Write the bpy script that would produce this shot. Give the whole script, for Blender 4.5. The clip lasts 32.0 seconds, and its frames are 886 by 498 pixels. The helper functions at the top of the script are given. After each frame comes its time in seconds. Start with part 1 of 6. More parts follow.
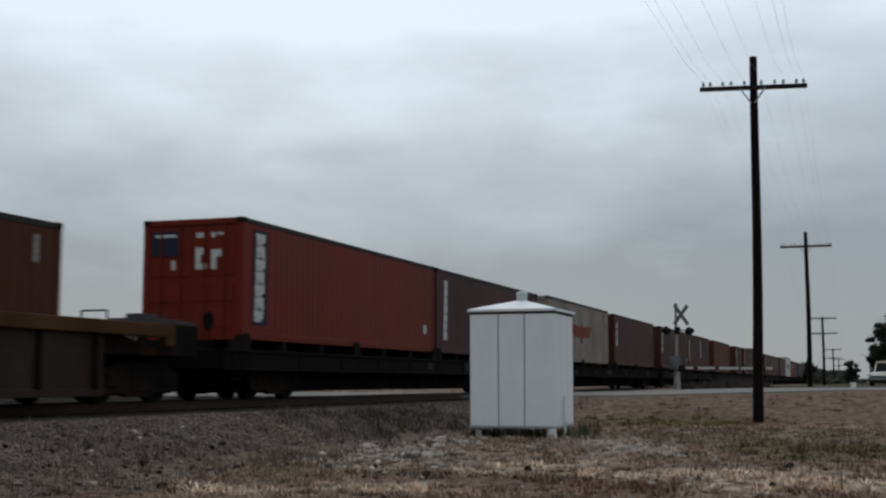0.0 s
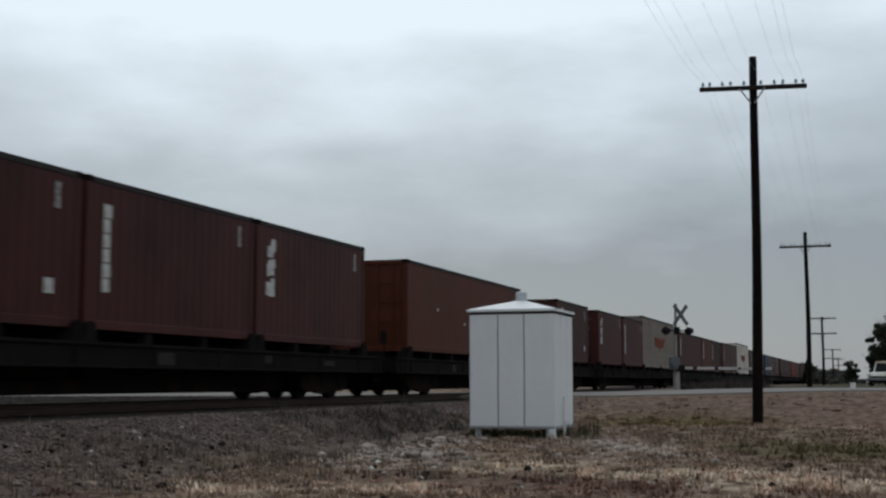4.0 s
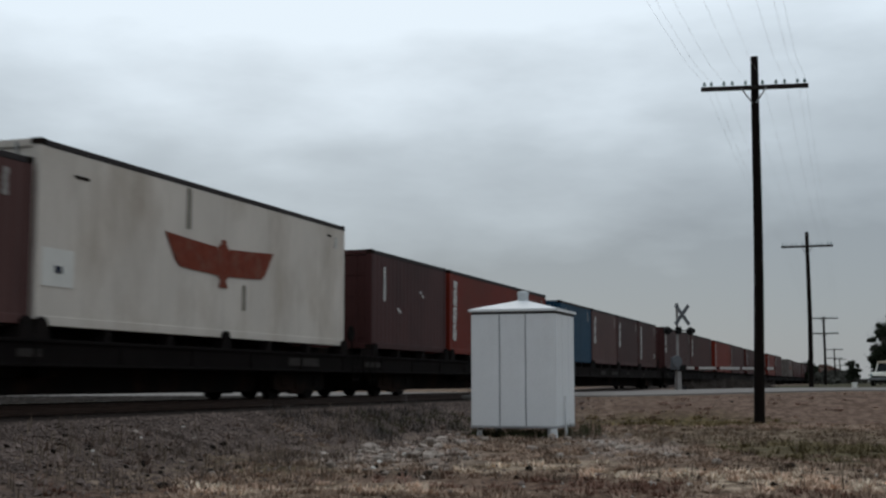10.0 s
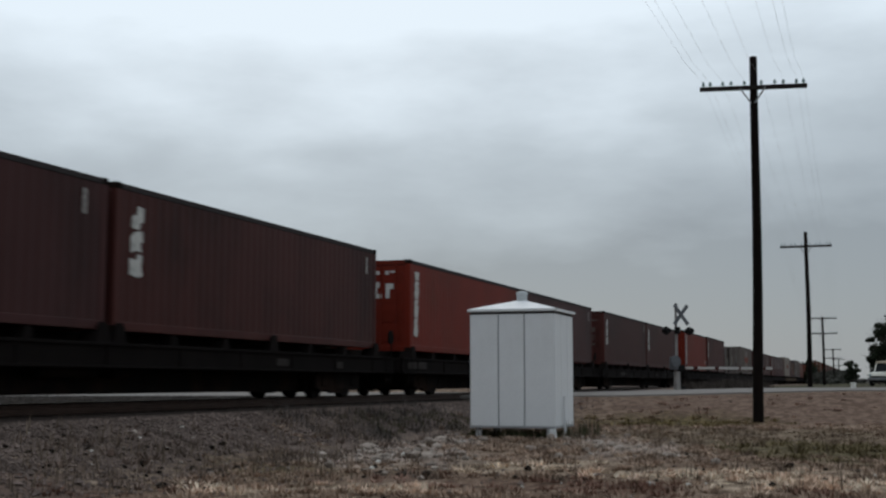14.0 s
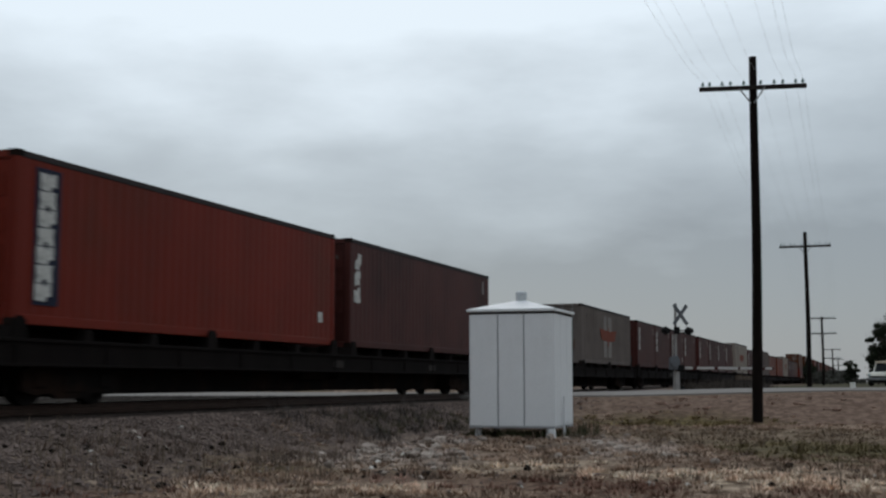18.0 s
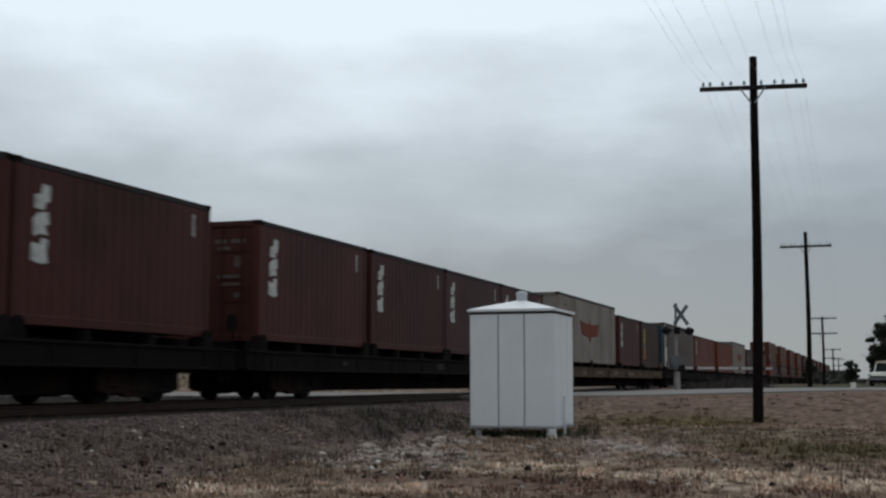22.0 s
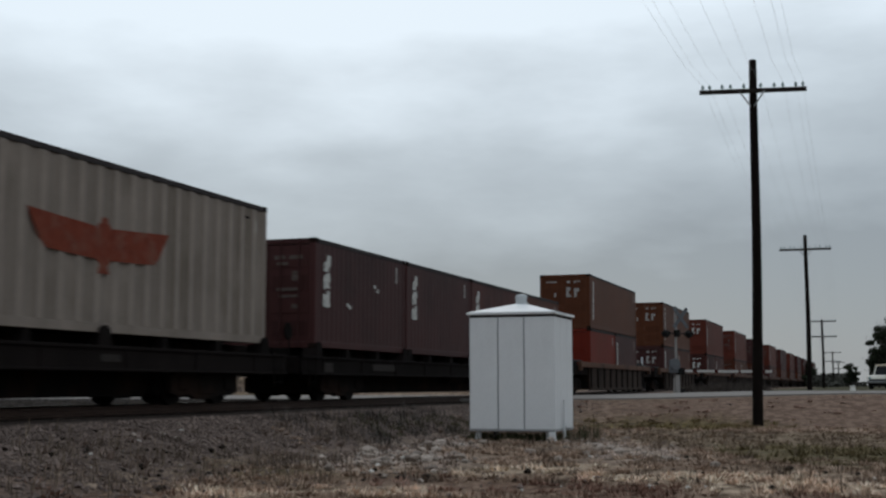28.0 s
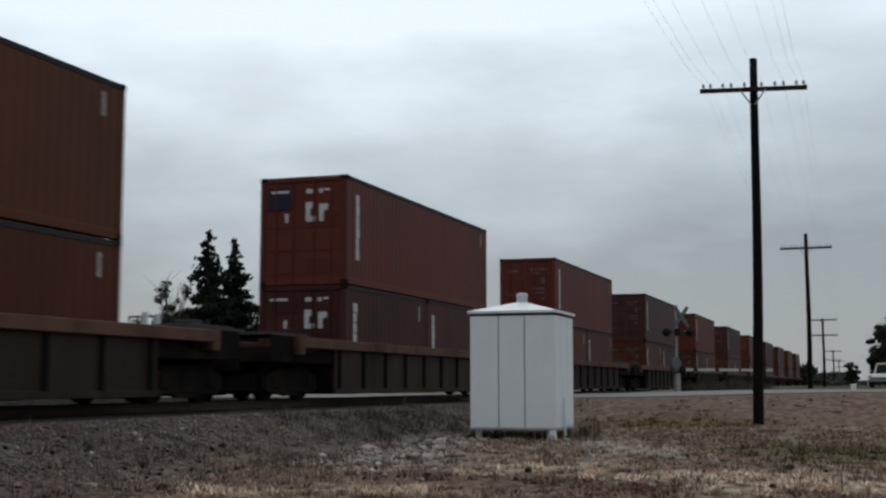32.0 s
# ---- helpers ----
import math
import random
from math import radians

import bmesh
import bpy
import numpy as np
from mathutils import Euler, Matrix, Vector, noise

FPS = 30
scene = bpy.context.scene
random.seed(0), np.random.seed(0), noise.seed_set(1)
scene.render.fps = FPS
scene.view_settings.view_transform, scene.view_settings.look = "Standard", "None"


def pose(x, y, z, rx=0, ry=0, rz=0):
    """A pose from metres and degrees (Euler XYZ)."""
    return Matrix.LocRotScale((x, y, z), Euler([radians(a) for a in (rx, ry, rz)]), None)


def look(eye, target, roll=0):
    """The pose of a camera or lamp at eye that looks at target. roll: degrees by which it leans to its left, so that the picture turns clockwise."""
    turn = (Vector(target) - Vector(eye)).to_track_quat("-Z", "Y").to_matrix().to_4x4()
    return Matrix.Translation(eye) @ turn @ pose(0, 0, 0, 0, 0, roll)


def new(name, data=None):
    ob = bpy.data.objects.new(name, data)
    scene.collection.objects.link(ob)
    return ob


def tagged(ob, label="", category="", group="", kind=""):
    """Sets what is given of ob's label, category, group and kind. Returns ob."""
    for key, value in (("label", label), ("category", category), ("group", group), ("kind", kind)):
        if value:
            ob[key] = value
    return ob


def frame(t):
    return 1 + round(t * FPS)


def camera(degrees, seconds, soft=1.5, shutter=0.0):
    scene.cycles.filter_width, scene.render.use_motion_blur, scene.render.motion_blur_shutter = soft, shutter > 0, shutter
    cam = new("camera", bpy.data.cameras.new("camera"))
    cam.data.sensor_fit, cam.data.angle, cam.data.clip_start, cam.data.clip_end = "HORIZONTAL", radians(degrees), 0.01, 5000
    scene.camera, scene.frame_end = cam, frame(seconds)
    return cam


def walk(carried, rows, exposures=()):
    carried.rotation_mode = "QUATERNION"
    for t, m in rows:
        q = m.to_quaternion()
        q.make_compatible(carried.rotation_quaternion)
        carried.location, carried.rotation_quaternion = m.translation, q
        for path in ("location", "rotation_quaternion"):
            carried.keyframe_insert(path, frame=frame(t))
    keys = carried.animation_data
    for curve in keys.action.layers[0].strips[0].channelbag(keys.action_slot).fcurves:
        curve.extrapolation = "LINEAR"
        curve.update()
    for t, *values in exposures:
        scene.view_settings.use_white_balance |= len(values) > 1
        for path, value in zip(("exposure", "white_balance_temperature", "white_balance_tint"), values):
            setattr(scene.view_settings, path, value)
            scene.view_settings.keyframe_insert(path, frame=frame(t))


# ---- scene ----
# ================= camera =================
EYE = Vector((0.0, 0.0, 1.6))
YAW, PITCH, STEP = 18.94, 6.13, 0.0261
cam = camera(39.3, 32.0, soft=2.4, shutter=0.25)


def aim(dx, dy):
    """The tripod head, nudged by dx, dy small steps."""
    ya, pi = radians(YAW + dx * STEP), radians(PITCH + dy * STEP)
    way = Vector((-math.sin(ya) * math.cos(pi), math.cos(ya) * math.cos(pi), math.sin(pi)))
    return look(EYE, EYE + way * 50)


NUDGES = [(0, 0, 0), (0.4, -0.8, 0), (3.5, -0.8, 0), (5.5, -0.5, 1.7), (6, -0.5, 1.7), (6.5, -0.5, 2.2), (7, -0.8, 1.2), (7.5, -0.3, 0),
          (9.5, 0, -0.3), (10, 2, 0), (10.5, 2, 0), (11, 0, 0), (14, 0, 0), (14.5, -0.5, 0), (19, -1, 0), (20, 0.8, 0), (21, 0.8, 0.2),
          (21.5, -0.3, 0), (23, 0.1, 0.6), (23.5, -0.8, 5), (25.5, -1, 5), (27.5, -0.8, 5.5), (29, -0.8, 5), (29.5, 0.2, 5.1),
          (30, 0.3, 5.9), (30.5, 0.3, 6), (31, 0, 5), (31.5, 0.3, 3.4), (32, 0.3, 3)]
EXPOSURES = [(t, e, 6500, 12.0) for t, e in [(0, 0.03), (10, 0.03), (11, -0.09), (12, 0.03), (18, 0.03), (19, 0.05), (20, -0.09), (21, 0.02), (22, 0.03), (30, 0.04), (31, 0.08), (32, 0.12)]]
walk(cam, [(t, aim(dx, dy)) for t, dx, dy in NUDGES], EXPOSURES)

RT = Vector((math.cos(radians(YAW)), math.sin(radians(YAW)), 0))
FW = Vector((-math.sin(radians(YAW)), math.cos(radians(YAW)), 0))


def spot(lateral, depth, z=0.0):
    """A place given across and along the view axis, on the plan."""
    p = RT * lateral + FW * depth
    return Vector((p.x, p.y, z))


# ================= light =================
world = bpy.data.worlds.new("overcast")
scene.world = world
world.use_nodes = True
SUN_EL, SUN_AZ = 38.0, -26.0

SUN_WAY = Vector((math.sin(radians(SUN_AZ)) * math.cos(radians(SUN_EL)), math.cos(radians(SUN_AZ)) * math.cos(radians(SUN_EL)), math.sin(radians(SUN_EL))))


def build_world():
    nt = world.node_tree
    nt.nodes.clear()
    N, L = nt.nodes.new, nt.links.new
    out, bg = N("ShaderNodeOutputWorld"), N("ShaderNodeBackground")
    sky = N("ShaderNodeTexSky")
    sky.sky_type, sky.sun_disc = "NISHITA", False
    sky.sun_elevation, sky.sun_rotation = radians(SUN_EL), radians(SUN_AZ)
    tc = N("ShaderNodeTexCoord")
    mp = N("ShaderNodeMapping")
    mp.inputs["Scale"].default_value = (1.0, 1.0, 2.9)
    mp.inputs["Location"].default_value = (0.31, 0.12, 0.05)
    n1, n2 = N("ShaderNodeTexNoise"), N("ShaderNodeTexNoise")
    n1.inputs["Scale"].default_value, n1.inputs["Detail"].default_value, n1.inputs["Roughness"].default_value = 5.0, 6, 0.52
    n2.inputs["Scale"].default_value, n2.inputs["Detail"].default_value = 9.0, 4
    L(tc.outputs["Generated"], mp.inputs["Vector"])
    L(mp.outputs[0], n1.inputs["Vector"])
    L(mp.outputs[0], n2.inputs["Vector"])
    sep = N("ShaderNodeSeparateXYZ")
    L(tc.outputs["Generated"], sep.inputs[0])
    # brighter cloud base overhead, greyer towards the horizon
    el = N("ShaderNodeMapRange")
    el.inputs["From Min"].default_value, el.inputs["From Max"].default_value = 0.02, 0.31
    L(sep.outputs["Z"], el.inputs["Value"])
    m1 = N("ShaderNodeMath"); m1.operation = "MULTIPLY_ADD"
    L(n1.outputs["Fac"], m1.inputs[0]); m1.inputs[1].default_value = 0.80; m1.inputs[2].default_value = -0.41
    m2 = N("ShaderNodeMath"); m2.operation = "MULTIPLY_ADD"
    L(n2.outputs["Fac"], m2.inputs[0]); m2.inputs[1].default_value = 0.32; m2.inputs[2].default_value = -0.16
    a1 = N("ShaderNodeMath"); a1.operation = "ADD"
    L(m1.outputs[0], a1.inputs[0]); L(m2.outputs[0], a1.inputs[1])
    a2 = N("ShaderNodeMath"); a2.operation = "ADD"; a2.use_clamp = True
    # the cloud deck glows round the veiled sun
    dot = N("ShaderNodeVectorMath"); dot.operation = "DOT_PRODUCT"
    dot.inputs[1].default_value = SUN_WAY
    L(tc.outputs["Generated"], dot.inputs[0])
    glow = N("ShaderNodeMapRange")
    glow.inputs["From Min"].default_value, glow.inputs["From Max"].default_value = 0.775, 0.95
    glow.inputs["To Min"].default_value, glow.inputs["To Max"].default_value = -0.28, 0.17
    L(dot.outputs["Value"], glow.inputs["Value"])
    a3 = N("ShaderNodeMath"); a3.operation = "ADD"
    L(a1.outputs[0], a3.inputs[0]); L(glow.outputs[0], a3.inputs[1])
    L(a3.outputs[0], a2.inputs[0]); L(el.outputs[0], a2.inputs[1])
    ramp = N("ShaderNodeValToRGB")
    r = ramp.color_ramp
    r.elements[0].position, r.elements[0].color = 0.0, (0.258, 0.299, 0.328, 1)
    r.elements[1].position, r.elements[1].color = 1.0, (0.765, 0.875, 0.94, 1)
    e = r.elements.new(0.45); e.color = (0.45, 0.52, 0.56, 1)
    L(a2.outputs[0], ramp.inputs[0])
    bs = N("ShaderNodeMixRGB")
    bs.blend_type = "MULTIPLY"; bs.inputs[0].default_value = 1; bs.inputs[2].default_value = (0.1, 0.1, 0.1, 1)
    L(sky.outputs[0], bs.inputs[1])
    mix = N("ShaderNodeMixRGB")
    mix.inputs[0].default_value = 0.92
    L(bs.outputs[0], mix.inputs[1]); L(ramp.outputs[0], mix.inputs[2])
    L(mix.outputs[0], bg.inputs["Color"])
    bg.inputs["Strength"].default_value = 1.0
    L(bg.outputs[0], out.inputs["Surface"])


build_world()
sun = new("sun", bpy.data.lights.new("sun", "SUN"))
sun.data.energy, sun.data.angle, sun.data.color = 0.5, radians(25), (1.0, 0.97, 0.93)
sun.matrix_basis = look(SUN_WAY * 60, (0, 0, 0))


# ================= materials =================
def material(name, base, rough=0.6, metal=0.0, vary=0.25, scale=3.0, fine=40.0, bump=0.0, dirt=None, dirt_amount=0.0, streak=False, island=0.0, tint=0.0, spec=0.05):
    """Painted, weathered or natural surface: base colour, two scales of variation, optional dirt and bump."""
    m = bpy.data.materials.new(name)
    m.use_nodes = True
    nt = m.node_tree
    N, L = nt.nodes.new, nt.links.new
    bsdf = nt.nodes["Principled BSDF"]
    bsdf.inputs["Roughness"].default_value = rough
    bsdf.inputs["Metallic"].default_value = metal
    bsdf.inputs["Specular IOR Level"].default_value = spec
    tc = N("ShaderNodeTexCoord")
    mp = N("ShaderNodeMapping")
    if streak:
        mp.inputs["Scale"].default_value = (0.8, 0.8, 0.45)
    L(tc.outputs["Object"], mp.inputs["Vector"])
    big, small = N("ShaderNodeTexNoise"), N("ShaderNodeTexNoise")
    big.inputs["Scale"].default_value, big.inputs["Detail"].default_value = scale, 5
    small.inputs["Scale"].default_value, small.inputs["Detail"].default_value = fine, 3
    L(mp.outputs[0], big.inputs["Vector"]); L(tc.outputs["Object"], small.inputs["Vector"])
    add = N("ShaderNodeMath"); add.operation = "ADD"
    L(big.outputs["Fac"], add.inputs[0]); L(small.outputs["Fac"], add.inputs[1])
    rng = N("ShaderNodeMapRange")
    rng.inputs["From Min"].default_value, rng.inputs["From Max"].default_value = 0.6, 1.4
    rng.inputs["To Min"].default_value, rng.inputs["To Max"].default_value = 1 - vary, 1 + vary
    L(add.outputs[0], rng.inputs["Value"])
    col = N("ShaderNodeVectorMath"); col.operation = "SCALE"
    col.inputs[0].default_value = base[:3]
    L(rng.outputs[0], col.inputs["Scale"])
    last = col.outputs[0]
    if tint or island:
        if island:
            src = N("ShaderNodeNewGeometry").outputs["Random Per Island"]
        else:
            src = N("ShaderNodeObjectInfo").outputs["Random"]
        k = island or tint
        r2 = N("ShaderNodeMapRange")
        r2.inputs["To Min"].default_value, r2.inputs["To Max"].default_value = 1 - k, 1 + k
        L(src, r2.inputs["Value"])
        c2 = N("ShaderNodeVectorMath"); c2.operation = "SCALE"
        L(last, c2.inputs[0]); L(r2.outputs[0], c2.inputs["Scale"])
        last = c2.outputs[0]
    if dirt:
        dn = N("ShaderNodeTexNoise")
        dn.inputs["Scale"].default_value, dn.inputs["Detail"].default_value, dn.inputs["Roughness"].default_value = scale * 0.6, 6, 0.62
        L(mp.outputs[0], dn.inputs["Vector"])
        dr = N("ShaderNodeMapRange")
        dr.inputs["From Min"].default_value, dr.inputs["From Max"].default_value = 0.48, 0.72
        dr.inputs["To Max"].default_value = dirt_amount
        L(dn.outputs["Fac"], dr.inputs["Value"])
        mx = N("ShaderNodeMixRGB")
        L(dr.outputs[0], mx.inputs[0]); L(last, mx.inputs[1]); mx.inputs[2].default_value = (*dirt, 1)
        last = mx.outputs[0]
    L(last, bsdf.inputs["Base Color"])
    if bump:
        b = N("ShaderNodeBump")
        b.inputs["Strength"].default_value, b.inputs["Distance"].default_value = bump, 0.02
        L(add.outputs[0], b.inputs["Height"])
        L(b.outputs[0], bsdf.inputs["Normal"])
    return m


RUST = (0.05, 0.022, 0.012)
GRIME = (0.007, 0.0055, 0.005)
PAINT = {
    "maroon": material("maroon_paint", (0.062, 0.0205, 0.0175), 0.5, vary=0.22, scale=0.9, dirt=GRIME, dirt_amount=0.6, streak=True, tint=0.18, spec=0.07),
    "plum": material("plum_paint", (0.055, 0.0222, 0.0210), 0.5, vary=0.22, scale=0.9, dirt=GRIME, dirt_amount=0.5, streak=True, tint=0.15, spec=0.07),
    "brown": material("brown_paint", (0.076, 0.0225, 0.0125), 0.5, vary=0.22, scale=0.9, dirt=RUST, dirt_amount=0.6, streak=True, tint=0.15, spec=0.07),
    "red": material("red_paint", (0.137, 0.0180, 0.0100), 0.5, vary=0.22, scale=0.9, dirt=RUST, dirt_amount=0.5, streak=True, tint=0.08, spec=0.07),
    "orange": material("orange_paint", (0.135, 0.030, 0.014), 0.5, vary=0.22, scale=0.9, dirt=RUST, dirt_amount=0.6, streak=True, tint=0.08, spec=0.07),
    "blue": material("blue_paint", (0.0095, 0.043, 0.080), 0.5, vary=0.22, scale=0.9, dirt=GRIME, dirt_amount=0.4, streak=True, spec=0.07),
    "grey": material("grey_paint", (0.226, 0.188, 0.160), 0.55, vary=0.3, scale=1.2, dirt=(0.10, 0.08, 0.06), dirt_amount=0.7, streak=True, tint=0.1),
    "white": material("white_paint", (0.55, 0.495, 0.44), 0.5, vary=0.16, scale=1.2, dirt=(0.24, 0.18, 0.12), dirt_amount=0.5, streak=True),
    "pink": material("faded_red_paint", (0.15, 0.062, 0.048), 0.6, vary=0.3, scale=1.2, dirt=GRIME, dirt_amount=0.5, streak=True),
    "taupe": material("taupe_paint", (0.084, 0.041, 0.037), 0.5, vary=0.22, scale=0.9, dirt=GRIME, dirt_amount=0.45, streak=True, tint=0.15, spec=0.07),
    "rust": material("rust_red_paint", (0.102, 0.0260, 0.0175), 0.5, vary=0.22, scale=0.9, dirt=RUST, dirt_amount=0.6, streak=True, tint=0.15, spec=0.07),
    "umber": material("umber_paint", (0.090, 0.0315, 0.0155), 0.5, vary=0.22, scale=0.9, dirt=RUST, dirt_amount=0.5, streak=True, tint=0.12, spec=0.07),
    "soot": material("soot_brown_paint", (0.043, 0.0175, 0.0135), 0.5, vary=0.25, scale=0.9, dirt=GRIME, dirt_amount=0.5, streak=True, tint=0.15, spec=0.07),
    "drab": material("drab_paint", (0.134, 0.110, 0.099), 0.6, vary=0.35, scale=1.2, dirt=(0.055, 0.045, 0.036), dirt_amount=0.7, streak=True),
}
# paler copies of the sheet paints: light on the ribs put into colour
RIB = {"grey": material("lit_grey_rib", (0.265, 0.222, 0.190), 0.55, vary=0.25, scale=1.5, dirt=(0.12, 0.10, 0.08), dirt_amount=0.5), "drab": material("lit_drab_rib", (0.145, 0.119, 0.108), 0.6, vary=0.3, scale=1.5, dirt=(0.06, 0.05, 0.04), dirt_amount=0.5)}
ROOF = material("dark_roof_paint", (0.035, 0.03, 0.03), 0.6, vary=0.3, scale=2)
WHITE = material("white_lettering", (0.50, 0.49, 0.46), 0.6, vary=0.3, scale=4, dirt=GRIME, dirt_amount=0.5)
YELLOW = material("yellow_lettering", (0.46, 0.30, 0.08), 0.6, vary=0.3, scale=4)
NAVY = material("navy_panel", (0.022, 0.025, 0.042), 0.6, vary=0.3, scale=4)
EAGLE = material("red_emblem", (0.16, 0.036, 0.020), 0.6, vary=0.25, scale=5, dirt=(0.2, 0.15, 0.12), dirt_amount=0.35)
EAGLE_D = material("faded_emblem", (0.105, 0.074, 0.066), 0.7, vary=0.3, scale=4, dirt=(0.12, 0.105, 0.09), dirt_amount=0.8)
STEEL = material("dark_car_steel", (0.0085, 0.0070, 0.0064), 0.95, vary=0.4, scale=2, dirt=RUST, dirt_amount=0.35, tint=0.2)
SILL = material("sill_paint", (0.0100, 0.0076, 0.0070), 0.9, vary=0.4, scale=1.4, dirt=GRIME, dirt_amount=0.5, tint=0.3)
SILL_Y = material("ochre_sill_paint", (0.100, 0.066, 0.042), 0.7, vary=0.35, scale=1.6, dirt=(0.022, 0.015, 0.012), dirt_amount=1.0)
WELL = material("brown_well_paint", (0.098, 0.052, 0.036), 0.6, vary=0.3, scale=1.5, dirt=GRIME, dirt_amount=0.6, streak=True, tint=0.25)
WELL_Y = material("ochre_well_paint", (0.068, 0.034, 0.016), 0.7, vary=0.3, scale=1.5, dirt=GRIME, dirt_amount=0.6, streak=True)
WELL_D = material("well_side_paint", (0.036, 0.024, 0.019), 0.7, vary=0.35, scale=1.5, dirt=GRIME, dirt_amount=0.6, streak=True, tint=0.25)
WHEEL = material("wheel_steel", (0.010, 0.008, 0.0075), 0.7, metal=0.0, vary=0.3, scale=5)
RAIL = material("rail_steel", (0.045, 0.028, 0.022), 0.5, metal=0.3, vary=0.3, scale=3)
TIE = material("creosoted_tie", (0.016, 0.012, 0.010), 0.85, vary=0.4, scale=3, tint=0.3)
POLE = material("creosoted_pole", (0.009, 0.0065, 0.0055), 0.85, vary=0.4, scale=6, streak=True, bump=0.4)
PALE_ARM = material("weathered_arm", (0.022, 0.018, 0.016), 0.85, vary=0.3, scale=6)
GLASSY = material("glass_insulator", (0.25, 0.32, 0.32), 0.15, vary=0.1)
WIRE = material("old_wire", (0.42, 0.43, 0.43), 0.5, metal=0.3, vary=0.1)
SHED = material("silver_white_shed_paint", (0.72, 0.722, 0.728), 0.45, vary=0.07, scale=1.3, dirt=(0.36, 0.35, 0.33), dirt_amount=0.25, streak=True)
SHED_D = material("shed_seam_shade_grey", (0.34, 0.345, 0.355), 0.6, vary=0.15)
CONC = material("painted_foot", (0.46, 0.455, 0.45), 0.9, vary=0.2, scale=5)


# ================= mesh helpers =================
class Shape:
    """Collects faces of one mesh."""

    def __init__(self):
        self.v, self.f = [], []

    def add(self, verts, faces):
        n = len(self.v)
        self.v += [tuple(p) for p in verts]
        self.f += [tuple(i + n for i in f) for f in faces]
        return self

    def box(self, x0, x1, y0, y1, z0, z1, c=0.0):
        """A block, with chamfer c on the edges that run the long way."""
        if not c:
            v = [(x, y, z) for z in (z0, z1) for y in (y0, y1) for x in (x0, x1)]
            return self.add(v, [(0, 2, 3, 1), (4, 5, 7, 6), (0, 1, 5, 4), (2, 6, 7, 3), (0, 4, 6, 2), (1, 3, 7, 5)])
        d = (x1 - x0, y1 - y0, z1 - z0)
        a = d.index(max(d))
        lo, hi = ((x0, y0, z0)[a], (x1, y1, z1)[a])
        b, e = [(1, 2), (2, 0), (0, 1)][a]
        l, h = (x0, y0, z0), (x1, y1, z1)
        ring = [(l[b] + c, l[e]), (h[b] - c, l[e]), (h[b], l[e] + c), (h[b], h[e] - c), (h[b] - c, h[e]), (l[b] + c, h[e]), (l[b], h[e] - c), (l[b], l[e] + c)]
        v = []
        for s in (lo, hi):
            for p, q in ring:
                w = [0, 0, 0]
                w[a], w[b], w[e] = s, p, q
                v.append(w)
        return self.add(v, [tuple(range(7, -1, -1)), tuple(range(8, 16))] + [(i, (i + 1) % 8, 8 + (i + 1) % 8, 8 + i) for i in range(8)])

    def tube(self, p, q, r, r2=None, n=10, cap=True):
        p, q = Vector(p), Vector(q)
        r2 = r if r2 is None else r2
        d = (q - p).normalized()
        s = d.orthogonal().normalized()
        t = d.cross(s)
        v = [c + (s * math.cos(a) + t * math.sin(a)) * k for c, k in ((p, r), (q, r2)) for a in [2 * math.pi * i / n for i in range(n)]]
        f = [(i, (i + 1) % n, n + (i + 1) % n, n + i) for i in range(n)]
        if cap:
            f += [tuple(range(n - 1, -1, -1)), tuple(range(n, 2 * n))]
        return self.add(v, f)

    def prism(self, pts, axis, a, b):
        """A plane outline pts drawn along an axis (0 x, 1 y, 2 z) from a to b."""
        o = [(1, 2), (2, 0), (0, 1)][axis]
        v = []
        for s in (a, b):
            for p, q in pts:
                w = [0, 0, 0]
                w[axis], w[o[0]], w[o[1]] = s, p, q
                v.append(w)
        n = len(pts)
        return self.add(v, [tuple(range(n - 1, -1, -1)), tuple(range(n, 2 * n))] + [(i, (i + 1) % n, n + (i + 1) % n, n + i) for i in range(n)])

    def mesh(self, name, mat, smooth=False):
        me = bpy.data.meshes.new(name)
        me.from_pydata(self.v, [], self.f)
        me.materials.append(mat)
        if smooth:
            me.polygons.foreach_set("use_smooth", [True] * len(me.polygons))
        me.update()
        return me


def part(name, me, parent, label="", at=None):
    ob = new(name, me)
    ob.parent = parent
    if at is not None:
        ob.location = at
    return tagged(ob, label)


def root(name, at, label, category, group="", kind=""):
    ob = new(name)
    ob.empty_display_size = 0.3
    ob.location = at
    return tagged(ob, label, category, group, kind)


CACHE = {}


def cached(key, build):
    if key not in CACHE:
        CACHE[key] = build()
    return CACHE[key]


def lerp_table(rows, x):
    for (x0, a), (x1, b) in zip(rows, rows[1:]):
        if x <= x1:
            k = min(max((x - x0) / (x1 - x0), 0), 1)
            k = k * k * (3 - 2 * k)
            return a + (b - a) * k
    return rows[-1][1]


# ================= the lie of the land =================
TRACK_X = -13.68
RAIL_Z = 1.22
LIE = [(0, 0.05), (10, 0.25), (22, 0.40), (35, 0.42), (41, 1.12), (3000, 1.12)]


def rise(lateral):
    """The road climbs a little away from the crossing."""
    k = min(max((lateral - 4.0) / 11.0, 0), 1)
    return 0.19 * k * k * (3 - 2 * k)


